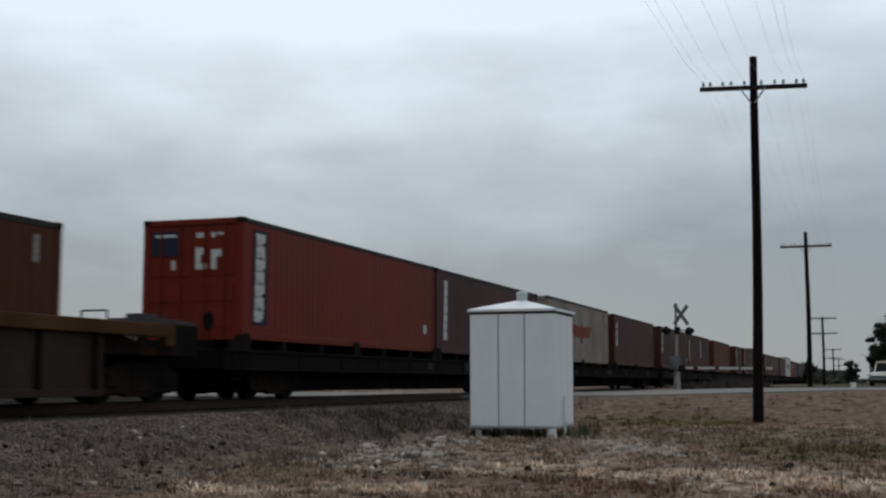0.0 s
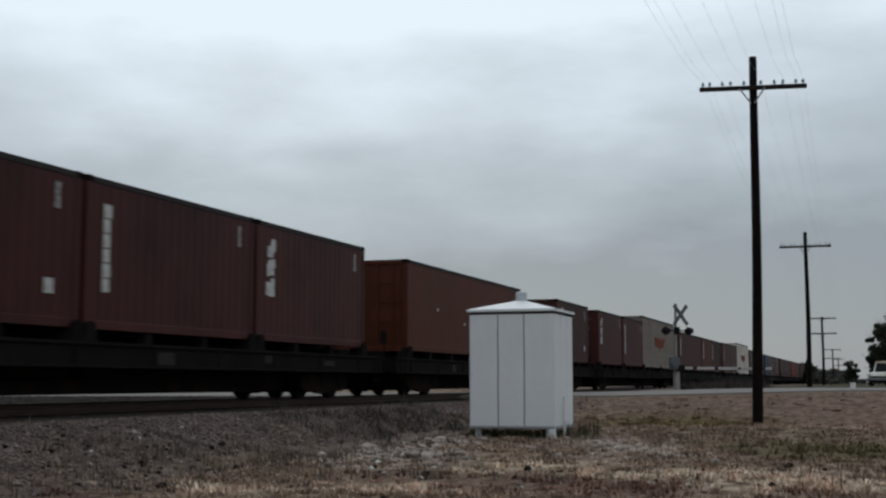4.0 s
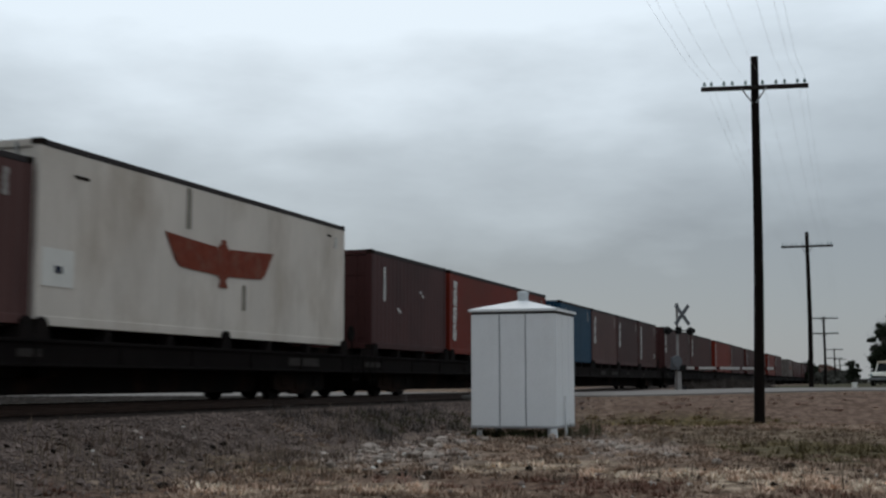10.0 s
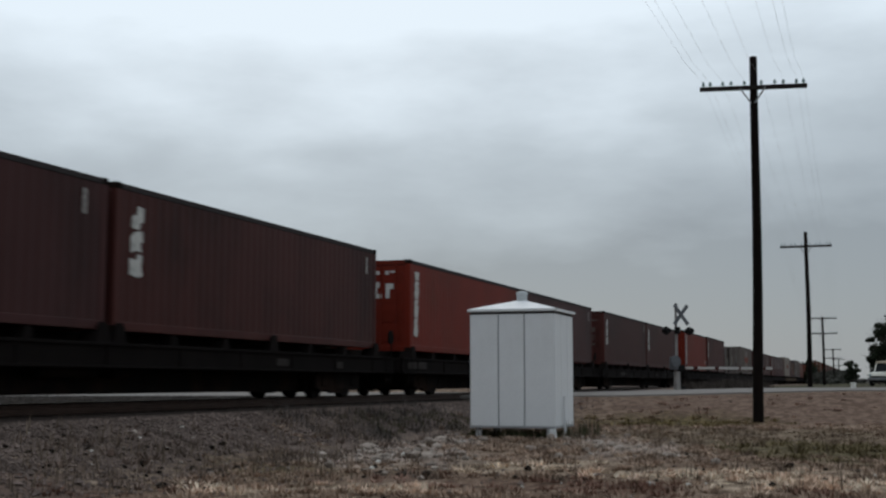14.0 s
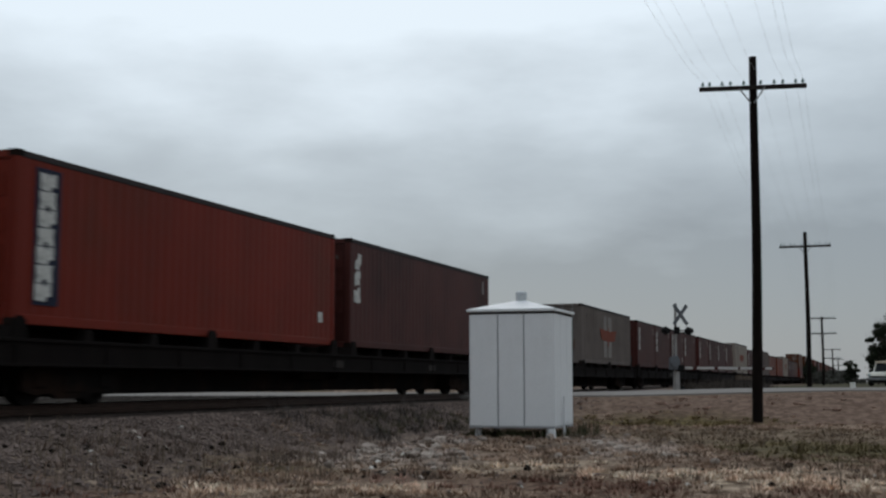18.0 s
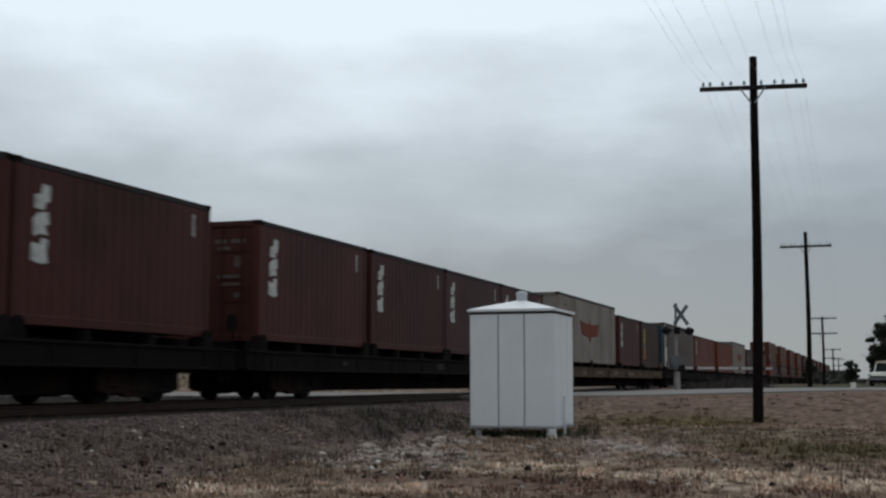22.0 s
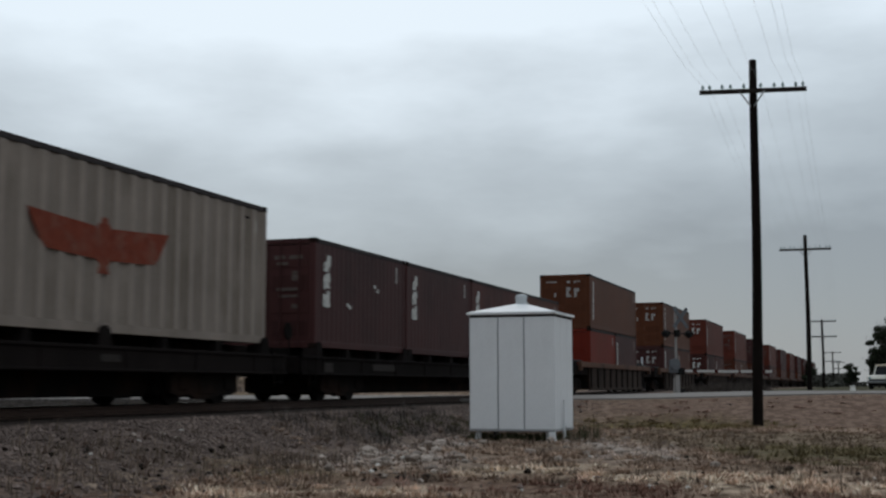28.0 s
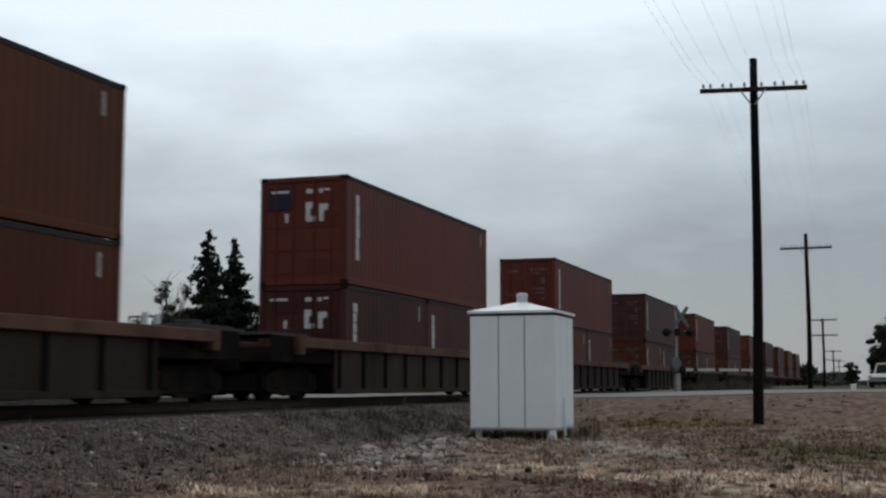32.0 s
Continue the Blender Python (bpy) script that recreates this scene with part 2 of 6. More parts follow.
def ground_z(x, y):
    d = x * FW.x + y * FW.y
    z = lerp_table(LIE, d) + rise(x * RT.x + y * RT.y) * min(max((d - 35) / 6, 0), 1)
    k = abs(x - TRACK_X)
    near = x > TRACK_X
    bank = 1.05 if k < 2.35 else 1.05 - (k - 2.35) * (0.31 if near else 0.5)
    if k < 2.3:
        z = min(z, 1.03)
    z = max(z, bank)
    if 40 < d < 54:
        z = min(z, 1.12 + rise(x * RT.x + y * RT.y))
    if x < -20:
        z += 1.0 * min(max((d - 58) / 16, 0), 1) * min(1, (-20 - x) / 4)
    z += 0.05 * noise.noise((x * 0.25, y * 0.25, 0)) * (1 if k > 2.6 else 0.2) * (0.3 if d > 40 else 1)
    return z


# patches of ground: kind, place across and along the view, half-widths
PATCHES = [("rosy", 9.5, 38.8, 9.0, 2.8), ("rosy", 12.5, 38.0, 5.0, 3.2), ("green", 6.8, 35.2, 2.3, 1.9), ("straw", 10.5, 33.0, 3.0, 1.6), ("dull", 7.0, 26.5, 3.6, 4.6), ("olive", 7.2, 22.0, 2.2, 2.8), ("stony", -1.2, 24.8, 1.2, 2.6),
           ("stony", 3.2, 23.0, 1.3, 2.8), ("stony", -0.9, 20.4, 1.3, 2.2), ("stony", 0.0, 25.5, 0.7, 3.0), ("straw", 1.6, 22.5, 1.2, 1.8), ("straw", -2.2, 16.2, 1.5, 0.9), ("pale", -2.4, 15.0, 0.9, 0.6), ("rosy", -0.6, 16.4, 0.9, 1.2), ("pale", -0.5, 15.2, 1.0, 0.9),
           ("soil", 1.5, 15.8, 1.5, 1.5), ("soil", -4.4, 14.6, 1.3, 0.7), ("pale", 3.9, 17.3, 1.9, 1.1), ("pale", 4.4, 15.4, 1.2, 1.0), ("soil", 4.3, 14.6, 0.5, 0.4),
           ("bleach", 0.55, 17.6, 0.42, 0.22), ("bleach", 1.1, 18.15, 0.45, 0.24), ("bleach", 1.65, 18.7, 0.45, 0.26), ("bleach", 2.15, 19.25, 0.5, 0.3)]


def axis_steps(a, b, fine, coarse):
    return sorted(set(np.round(np.concatenate([np.arange(a, b, fine), np.array(coarse)]), 3)))


def ground_material():
    m = bpy.data.materials.new("dry_grass_and_gravel")
    m.use_nodes = True
    nt = m.node_tree
    N, L = nt.nodes.new, nt.links.new
    bsdf = nt.nodes["Principled BSDF"]
    bsdf.inputs["Roughness"].default_value = 0.95
    bsdf.inputs["Specular IOR Level"].default_value = 0.02
    tc = N("ShaderNodeTexCoord")

    def tex(scale, detail=5, rough=0.6):
        n = N("ShaderNodeTexNoise")
        n.inputs["Scale"].default_value, n.inputs["Detail"].default_value, n.inputs["Roughness"].default_value = scale, detail, rough
        L(tc.outputs["Object"], n.inputs["Vector"])
        return n.outputs["Fac"]

    def ramp(src, stops):
        r = N("ShaderNodeValToRGB")
        els = r.color_ramp.elements
        els[0].position, els[0].color = stops[0][0], (*stops[0][1], 1)
        els[1].position, els[1].color = stops[-1][0], (*stops[-1][1], 1)
        for p, c in stops[1:-1]:
            els.new(p).color = (*c, 1)
        L(src, r.inputs[0])
        return r.outputs[0]

    def mix(fac, a, b):
        x = N("ShaderNodeMixRGB")
        L(fac, x.inputs[0]); L(a, x.inputs[1]); L(b, x.inputs[2])
        return x.outputs[0]

    straw = ramp(tex(4.0, 6, 0.66), [(0.410, (0.060, 0.039, 0.028)), (0.480, (0.130, 0.088, 0.063)), (0.530, (0.190, 0.133, 0.097)), (0.610, (0.345, 0.260, 0.196))])
    green = ramp(tex(5, 6, 0.66), [(0.420, (0.0324, 0.0260, 0.0104)), (0.510, (0.0886, 0.0690, 0.0294)), (0.600, (0.1782, 0.1370, 0.0684))])
    patch = ramp(tex(0.16, 3, 0.5), [(0.50, (0, 0, 0)), (0.660, (0.8000, 0.7500, 0.7125))])
    soil = ramp(tex(5, 6, 0.66), [(0.420, (0.0486, 0.0280, 0.0199)), (0.510, (0.1134, 0.0700, 0.0513)), (0.600, (0.2160, 0.1450, 0.1092))])
    soilmask = ramp(tex(0.33, 4, 0.6), [(0.53, (0, 0, 0)), (0.640, (0.8000, 0.8500, 0.8075))])
    turf = mix(soilmask, mix(patch, straw, green), soil)

    def area(lateral, depth, a, b, soft=0.55):
        """A ragged patch round a place on the plan, half-widths a across and b along the view."""
        c = spot(lateral, depth)
        dv = N("ShaderNodeVectorMath"); dv.operation = "SUBTRACT"
        L(tc.outputs["Object"], dv.inputs[0]); dv.inputs[1].default_value = (c.x, c.y, 0)
        outs = []
        for axis, k in ((RT, a), (FW, b)):
            d = N("ShaderNodeVectorMath"); d.operation = "DOT_PRODUCT"
            L(dv.outputs[0], d.inputs[0]); d.inputs[1].default_value = axis / k
            outs.append(d.outputs["Value"])
        cb = N("ShaderNodeCombineXYZ")
        L(outs[0], cb.inputs[0]); L(outs[1], cb.inputs[1])
        ln = N("ShaderNodeVectorMath"); ln.operation = "LENGTH"
        L(cb.outputs[0], ln.inputs[0])
        ad = N("ShaderNodeMath"); ad.operation = "MULTIPLY_ADD"
        L(tex(0.9, 5, 0.65), ad.inputs[0]); ad.inputs[1].default_value = 1.5
        L(ln.outputs["Value"], ad.inputs[2])
        mr = N("ShaderNodeMapRange")
        mr.inputs["From Min"].default_value, mr.inputs["From Max"].default_value = 1.75 - soft, 1.75 + soft
        mr.inputs["To Min"].default_value, mr.inputs["To Max"].default_value = 0.9, 0.0
        L(ad.outputs[0], mr.inputs["Value"])
        return mr.outputs[0]

    rosy = ramp(tex(4.0, 6, 0.66), [(0.430, (0.110, 0.072, 0.055)), (0.580, (0.195, 0.133, 0.102))])
    pale = ramp(tex(5.0, 7, 0.68), [(0.420, (0.0810, 0.0560, 0.0399)), (0.500, (0.2268, 0.1680, 0.1216)), (0.590, (0.4968, 0.3950, 0.2945))])
    stony = ramp(tex(6.0, 7, 0.7), [(0.420, (0.140, 0.107, 0.087)), (0.500, (0.285, 0.222, 0.182)), (0.590, (0.48, 0.385, 0.318))])
    dull = ramp(tex(4.0, 6, 0.66), [(0.42, (0.075, 0.055, 0.038)), (0.51, (0.158, 0.118, 0.084)), (0.60, (0.27, 0.208, 0.150))])
    olive = ramp(tex(3.5, 6, 0.66), [(0.42, (0.044, 0.036, 0.018)), (0.51, (0.092, 0.076, 0.042)), (0.60, (0.165, 0.136, 0.082))])
    bleach = ramp(tex(6.0, 6, 0.66), [(0.40, (0.22, 0.165, 0.12)), (0.60, (0.50, 0.40, 0.30))])
    kinds = {"dull": dull, "olive": olive, "bleach": bleach, "straw": straw, "rosy": rosy, "green": green, "pale": pale, "stony": stony, "soil": soil}
    for kind, lateral, depth, a, b in PATCHES:
        turf = mix(area(lateral, depth, a, b), turf, kinds[kind])
    # dull field beyond the road
    fd = N("ShaderNodeVectorMath"); fd.operation = "DOT_PRODUCT"
    L(tc.outputs["Object"], fd.inputs[0]); fd.inputs[1].default_value = FW
    fm = N("ShaderNodeMapRange")
    fm.inputs["From Min"].default_value, fm.inputs["From Max"].default_value = 55.0, 60.0
    L(fd.outputs["Value"], fm.inputs["Value"])
    sx = N("ShaderNodeSeparateXYZ")
    L(tc.outputs["Object"], sx.inputs[0])
    fx = N("ShaderNodeMapRange")
    fx.inputs["From Min"].default_value, fx.inputs["From Max"].default_value = -8.5, -6.5
    L(sx.outputs["X"], fx.inputs["Value"])
    ff = N("ShaderNodeMath"); ff.operation = "MULTIPLY"
    L(fm.outputs[0], ff.inputs[0]); L(fx.outputs[0], ff.inputs[1])
    turf = mix(ff.outputs[0], turf, ramp(tex(0.7, 6, 0.7), [(0.4, (0.035, 0.034, 0.021)), (0.6, (0.095, 0.085, 0.056))]))
    vor = N("ShaderNodeTexVoronoi")
    vor.inputs["Scale"].default_value = 13.0
    L(tc.outputs["Object"], vor.inputs["Vector"])
    sepc = N("ShaderNodeSeparateXYZ")
    L(vor.outputs["Color"], sepc.inputs[0])
    gravel = ramp(sepc.outputs[0], [(0.0, (0.086, 0.064, 0.055)), (0.5, (0.136, 0.102, 0.088)), (1.0, (0.195, 0.149, 0.130))])
    # gravel lies on the bank of the track and thins out into the grass
    sep = N("ShaderNodeSeparateXYZ")
    L(tc.outputs["Object"], sep.inputs[0])
    edge = N("ShaderNodeMath"); edge.operation = "MULTIPLY_ADD"
    L(tex(0.5, 5, 0.7), edge.inputs[0]); edge.inputs[1].default_value = 5.0
    L(sep.outputs["X"], edge.inputs[2])
    gm = N("ShaderNodeMapRange")
    gm.inputs["From Min"].default_value, gm.inputs["From Max"].default_value = -7.6, -5.9
    gm.inputs["To Min"].default_value, gm.inputs["To Max"].default_value = 1.0, 0.0
    L(edge.outputs[0], gm.inputs["Value"])
    gn = N("ShaderNodeMapRange")
    gn.inputs["From Min"].default_value, gn.inputs["From Max"].default_value = -20.0, -17.5
    L(sep.outputs["X"], gn.inputs["Value"])
    gb = N("ShaderNodeMath"); gb.operation = "MULTIPLY"
    L(gm.outputs[0], gb.inputs[0]); L(gn.outputs[0], gb.inputs[1])
    last = mix(gb.outputs[0], turf, gravel)
    # oily dark ballast along the rails, with the train's shade put into its colour
    om = N("ShaderNodeMapRange")
    om.inputs["From Min"].default_value, om.inputs["From Max"].default_value = -11.5, -11.15
    om.inputs["To Min"].default_value, om.inputs["To Max"].default_value = 0.85, 0.0
    L(sep.outputs["X"], om.inputs["Value"])
    om2 = N("ShaderNodeMapRange")
    om2.inputs["From Min"].default_value, om2.inputs["From Max"].default_value = -17.0, -16.2
    L(sep.outputs["X"], om2.inputs["Value"])
    om3 = N("ShaderNodeMath"); om3.operation = "MULTIPLY"
    L(om.outputs[0], om3.inputs[0]); L(om2.outputs[0], om3.inputs[1])
    oil_and_shade = ramp(sepc.outputs[1], [(0.0, (0.006, 0.005, 0.0045)), (1.0, (0.028, 0.022, 0.019))])
    last = mix(om3.outputs[0], last, oil_and_shade)

    def step(src, a, b):
        q = N("ShaderNodeMapRange")
        q.inputs["From Min"].default_value, q.inputs["From Max"].default_value = a, b
        L(src, q.inputs["Value"])
        return q.outputs[0]

    def times(a, b):
        q = N("ShaderNodeMath"); q.operation = "MULTIPLY"
        L(a, q.inputs[0]); L(b, q.inputs[1])
        return q.outputs[0]

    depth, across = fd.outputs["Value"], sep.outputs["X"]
    # darker ground beyond the rails, up to the road's near edge
    dark_ground = ramp(tex(3, 6, 0.7), [(0.4, (0.011, 0.0085, 0.007)), (0.62, (0.030, 0.023, 0.018))])
    last = mix(times(step(across, -14.5, -15.5), step(depth, 42.0, 41.0)), last, dark_ground)
    L(last, bsdf.inputs["Base Color"])
    b = N("ShaderNodeBump")
    b.inputs["Strength"].default_value, b.inputs["Distance"].default_value = 0.6, 0.05
    L(tex(14, 6, 0.7), b.inputs["Height"])
    L(b.outputs[0], bsdf.inputs["Normal"])
    return m


def build_ground():
    far = [-2500, -1500, -900, -500, -300, -200, -140, -110, -90, -80, -70, -62, -56, -50, -44, -40]
    xs = axis_steps(-36, 18, 0.6, far + [-v for v in far if v < -30] + [22, 28, 34])
    ys = axis_steps(2, 66, 0.8, [-2500, -800, -300, -120, -60, -30, -16, -8, -3, 68, 70, 72, 75, 78, 82, 86, 90, 95, 100, 115, 130, 160, 200, 260, 340, 460, 650, 1000, 1600, 3000])
    v = [(x, y, ground_z(x, y)) for y in ys for x in xs]
    n = len(xs)
    f = [(j * n + i, j * n + i + 1, (j + 1) * n + i + 1, (j + 1) * n + i) for j in range(len(ys) - 1) for i in range(n - 1)]
    g = Shape()
    g.v, g.f = v, f
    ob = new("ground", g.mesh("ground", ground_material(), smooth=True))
    tagged(ob, "dry straw-coloured grass, bare soil and grey railway gravel", "ground", kind="structure")


build_ground()


def build_road():
    mat_road = material("pale_asphalt", (0.195, 0.178, 0.166), 0.9, vary=0.15, scale=0.6, fine=20, bump=0.2, dirt=(0.2, 0.19, 0.17), dirt_amount=0.4)
    s = Shape()
    prof = [(41.4, 1.05), (41.4, 1.16), (42.2, 1.19), (47, 1.215), (52.0, 1.19), (52.6, 1.16), (52.6, 1.05)]
    cuts = [-160, -80, -40, -20, -10, 0, 3, 4, 5, 6, 7, 8, 9, 10, 11, 12, 13, 14, 15, 16, 20, 40, 80, 160]
    m = len(prof)
    verts = [spot(c, d, z + rise(c)) for c in cuts for d, z in prof]
    faces = [(i * m + j, i * m + j + 1, (i + 1) * m + j + 1, (i + 1) * m + j) for i in range(len(cuts) - 1) for j in range(m - 1)]
    s.add(verts, faces)
    tagged(new("road", s.mesh("road", mat_road)), "pale worn asphalt road that crosses the railway", "road", kind="structure")


build_road()


# ================= railway track =================
def rail_profile():
    return [(-0.07, 0.0), (0.07, 0.0), (0.07, 0.015), (0.012, 0.035), (0.012, 0.115), (0.037, 0.125), (0.037, 0.155), (-0.037, 0.155), (-0.037, 0.125), (-0.012, 0.115), (-0.012, 0.035), (-0.07, 0.015)]


def build_track(name, cx, y0, y1, tie_to, label):
    track = root(name, (cx, 0, 0), label, "railway track", kind="structure")
    for side in (-0.755, 0.755):
        s = Shape()
        s.prism([(q, p) for p, q in rail_profile()], 1, y0, y1)
        me = s.mesh("rail", RAIL)
        part("rail", me, track, "rusty steel rail with a worn head", (side, 0, RAIL_Z - 0.155))
    tie = cached("tie", lambda: Shape().box(-1.3, 1.3, -0.11, 0.11, -0.17, 0.0, 0.012).mesh("tie", TIE))
    y = y0 + 0.3
    rest = Shape()
    k = 0
    while y < y1:
        if 9 < y < tie_to:
            t = part("tie", tie, track, "", (random.uniform(-0.03, 0.03), y, RAIL_Z - 0.155))
            t.rotation_euler.z = random.uniform(-0.012, 0.012)
        else:
            rest.box(-1.3, 1.3, y - 0.11, y + 0.11, RAIL_Z - 0.325, RAIL_Z - 0.155)
        y += 0.52
    tagged(part("far_ties", rest.mesh("far_ties", TIE), track), kind="stuff")
    return track


build_track("main_track", TRACK_X, -60, 420, 120, "main line of dark wooden ties and rusty rails on ballast")


# ================= containers =================
def corrugated(L, H, pitch, deep, flat):
    """One long side: y along, z up, outer skin at x = 0, folds inward."""
    ys = []
    n = max(1, int(round(L / pitch)))
    p = L / n
    for i in range(n):
        a = i * p
        ys += [(a, 0.0), (a + p * flat, 0.0), (a + p * (flat + 0.12), -deep), (a + p * 0.88, -deep)]
    ys.append((L, 0.0))
    v = [(d, yy, z) for z in (0, H) for yy, d in ys]
    m = len(ys)
    s = Shape().add(v, [(i, i + 1, m + i + 1, m + i) for i in range(m - 1)])
    back = [(-0.05, yy, z) for z in (0, H) for yy in (0, L)]
    s.add(back, [(0, 2, 3, 1)])
    return s


def door_leaf(w, H):
    s = Shape()
    s.box(0, w, -0.03, 0.03, 0, H)
    return s


def make_container(u, L, H, colour, z, style="corrugated", label="", marks=()):
    """A freight container: doors face the end that passes the viewer first; origin at the near end, bottom centre."""
    paint = PAINT[colour]
    thing = root("shipping_container", (0, 0, 0), label, "container", "containers on the train")
    W = 2.44
    post = 0.16
    key = (L, H, colour, style)
    rail_h, top_h = 0.16, 0.11
    sl, sh = L - 2 * post, H - rail_h - top_h
    pitch, deep, flat = (0.28, 0.005, 0.38) if style == "corrugated" else ((0.51, 0.030, 0.36) if style == "ribbed" else (1.22, 0.006, 0.8))
    side = cached(("side", key), lambda: corrugated(sl, sh, pitch, deep, flat).mesh("side_panel", paint))
    a = part("side_panel", side, thing, "", (W / 2 - 0.012, post, rail_h))
    b = part("side_panel", side, thing, "", (-W / 2 + 0.012, L - post, rail_h))
    b.rotation_euler.z = math.pi
    if style == "ribbed":
        # proud ribs, paler than the sheet to imitate the sky light they catch
        rib = cached(("siderib", sh, colour), lambda: Shape().prism([(0.0, 0.0), (0.022, 0.03), (0.022, 0.13), (0.0, 0.16)], 2, 0.02, sh - 0.02).mesh("side_rib", RIB[colour]))
        count = int(round(sl / 0.51))
        for i in range(count):
            part("side_rib", rib, thing, "upright rib, painted paler as if catching the light", (W / 2 - 0.012, post + sl * i / count + 0.01, rail_h))
    endw = cached(("end", key), lambda: corrugated(W - 2 * post, sh, 0.28, 0.036, 0.38).mesh("front_wall", paint))
    e = part("front_wall", endw, thing, "", (W / 2 - post, L - 0.012, rail_h))
    e.rotation_euler.z = math.pi / 2
    cp = cached(("post", key), lambda: Shape().box(-post / 2, post / 2, -post / 2, post / 2, 0.118, H - 0.118, 0.015).mesh("corner_post", paint))
    cast = cached("casting", lambda: Shape().box(-0.089, 0.089, -0.081, 0.081, -0.059, 0.059, 0.012).mesh("corner_casting", STEEL))
    for sx in (-1, 1):
        for yy in (post / 2, L - post / 2):
            part("corner_post", cp, thing, "", (sx * (W / 2 - post / 2), yy, 0))
            for zz in (0.059, H - 0.059):
                part("corner_casting", cast, thing, "", (sx * (W / 2 - 0.089), yy, zz))
    br = cached(("brail", key), lambda: Shape().box(-0.05, 0.05, 0, L - 2 * post, 0, rail_h, 0.01).mesh("bottom_rail", paint))
    tr = cached(("trail", key), lambda: Shape().box(-0.04, 0.04, 0, L - 2 * post, 0, top_h, 0.01).mesh("top_rail", ROOF))
    for sx in (-1, 1):
        part("bottom_rail", br, thing, "", (sx * (W / 2 - 0.052), post, 0.02))
        part("top_rail", tr, thing, "dark top rail", (sx * (W / 2 - 0.042), post, H - top_h - 0.01))
    part("floor", cached(("floor", key), lambda: Shape().box(-W / 2 + 0.11, W / 2 - 0.11, 0.05, L - 0.05, 0.05, 0.15).mesh("floor", STEEL)), thing)
    part("roof", cached(("roof", key), lambda: Shape().box(-W / 2 + 0.08, W / 2 - 0.08, 0.02, L - 0.02, H - 0.04, H - 0.006, 0.005).mesh("roof", ROOF)), thing, "dark weathered roof")
    # door end
    part("door_header", cached(("head", key), lambda: Shape().box(-W / 2 + post, W / 2 - post, 0.0, 0.12, H - 0.14, H - 0.012, 0.01).mesh("door_header", paint)), thing)
    part("door_sill", cached(("sill", key), lambda: Shape().box(-W / 2 + post, W / 2 - post, 0.0, 0.12, 0.01, 0.15, 0.01).mesh("door_sill", paint)), thing)
    dw = (W - 2 * post) / 2 - 0.008
    leaf = cached(("leaf", key), lambda: door_leaf(dw, H - 0.31).mesh("door", paint))
    pan = cached(("dpan", key), lambda: Shape().box(0.07, dw - 0.07, -0.05, -0.03, 0, (H - 0.31) * 0.155, 0.004).mesh("door_panel", paint))
    rod = cached(("rod", key), lambda: Shape().tube((0, 0, -0.1), (0, 0, H - 0.21), 0.022, n=6).box(-0.05, 0.05, -0.02, 0.03, H * 0.36, H * 0.36 + 0.07).mesh("locking_rod", paint if style == "corrugated" else GALV))
    for sx in (-1, 1):
        d = part("door", leaf, thing, "", (-dw - 0.004 if sx < 0 else 0.004, 0.06, 0.155))
        for fx in (0.28, 0.74):
            part("locking_rod", rod, d, "", (dw * fx, -0.075, 0))
        if style != "corrugated":
            seal = cached(("seal", H), lambda: Shape().box(-0.03, 0.03, -0.04, 0.0, 0.0, H - 0.31, 0.006).mesh("door_seal", STEEL))
            part("door_seal", seal, d, "dark rubber door seal", (0.03 if sx > 0 else dw - 0.03, -0.03, 0))
        if style == "corrugated":
            for i in range(4):
                part("door_panel", pan, d, "", (0, 0, (H - 0.31) * (0.06 + i * 0.235)))
    for m in marks:
        add_mark(thing, L, H, *m)
    MOVERS.append((thing, TRACK_X, u, z))
    return thing


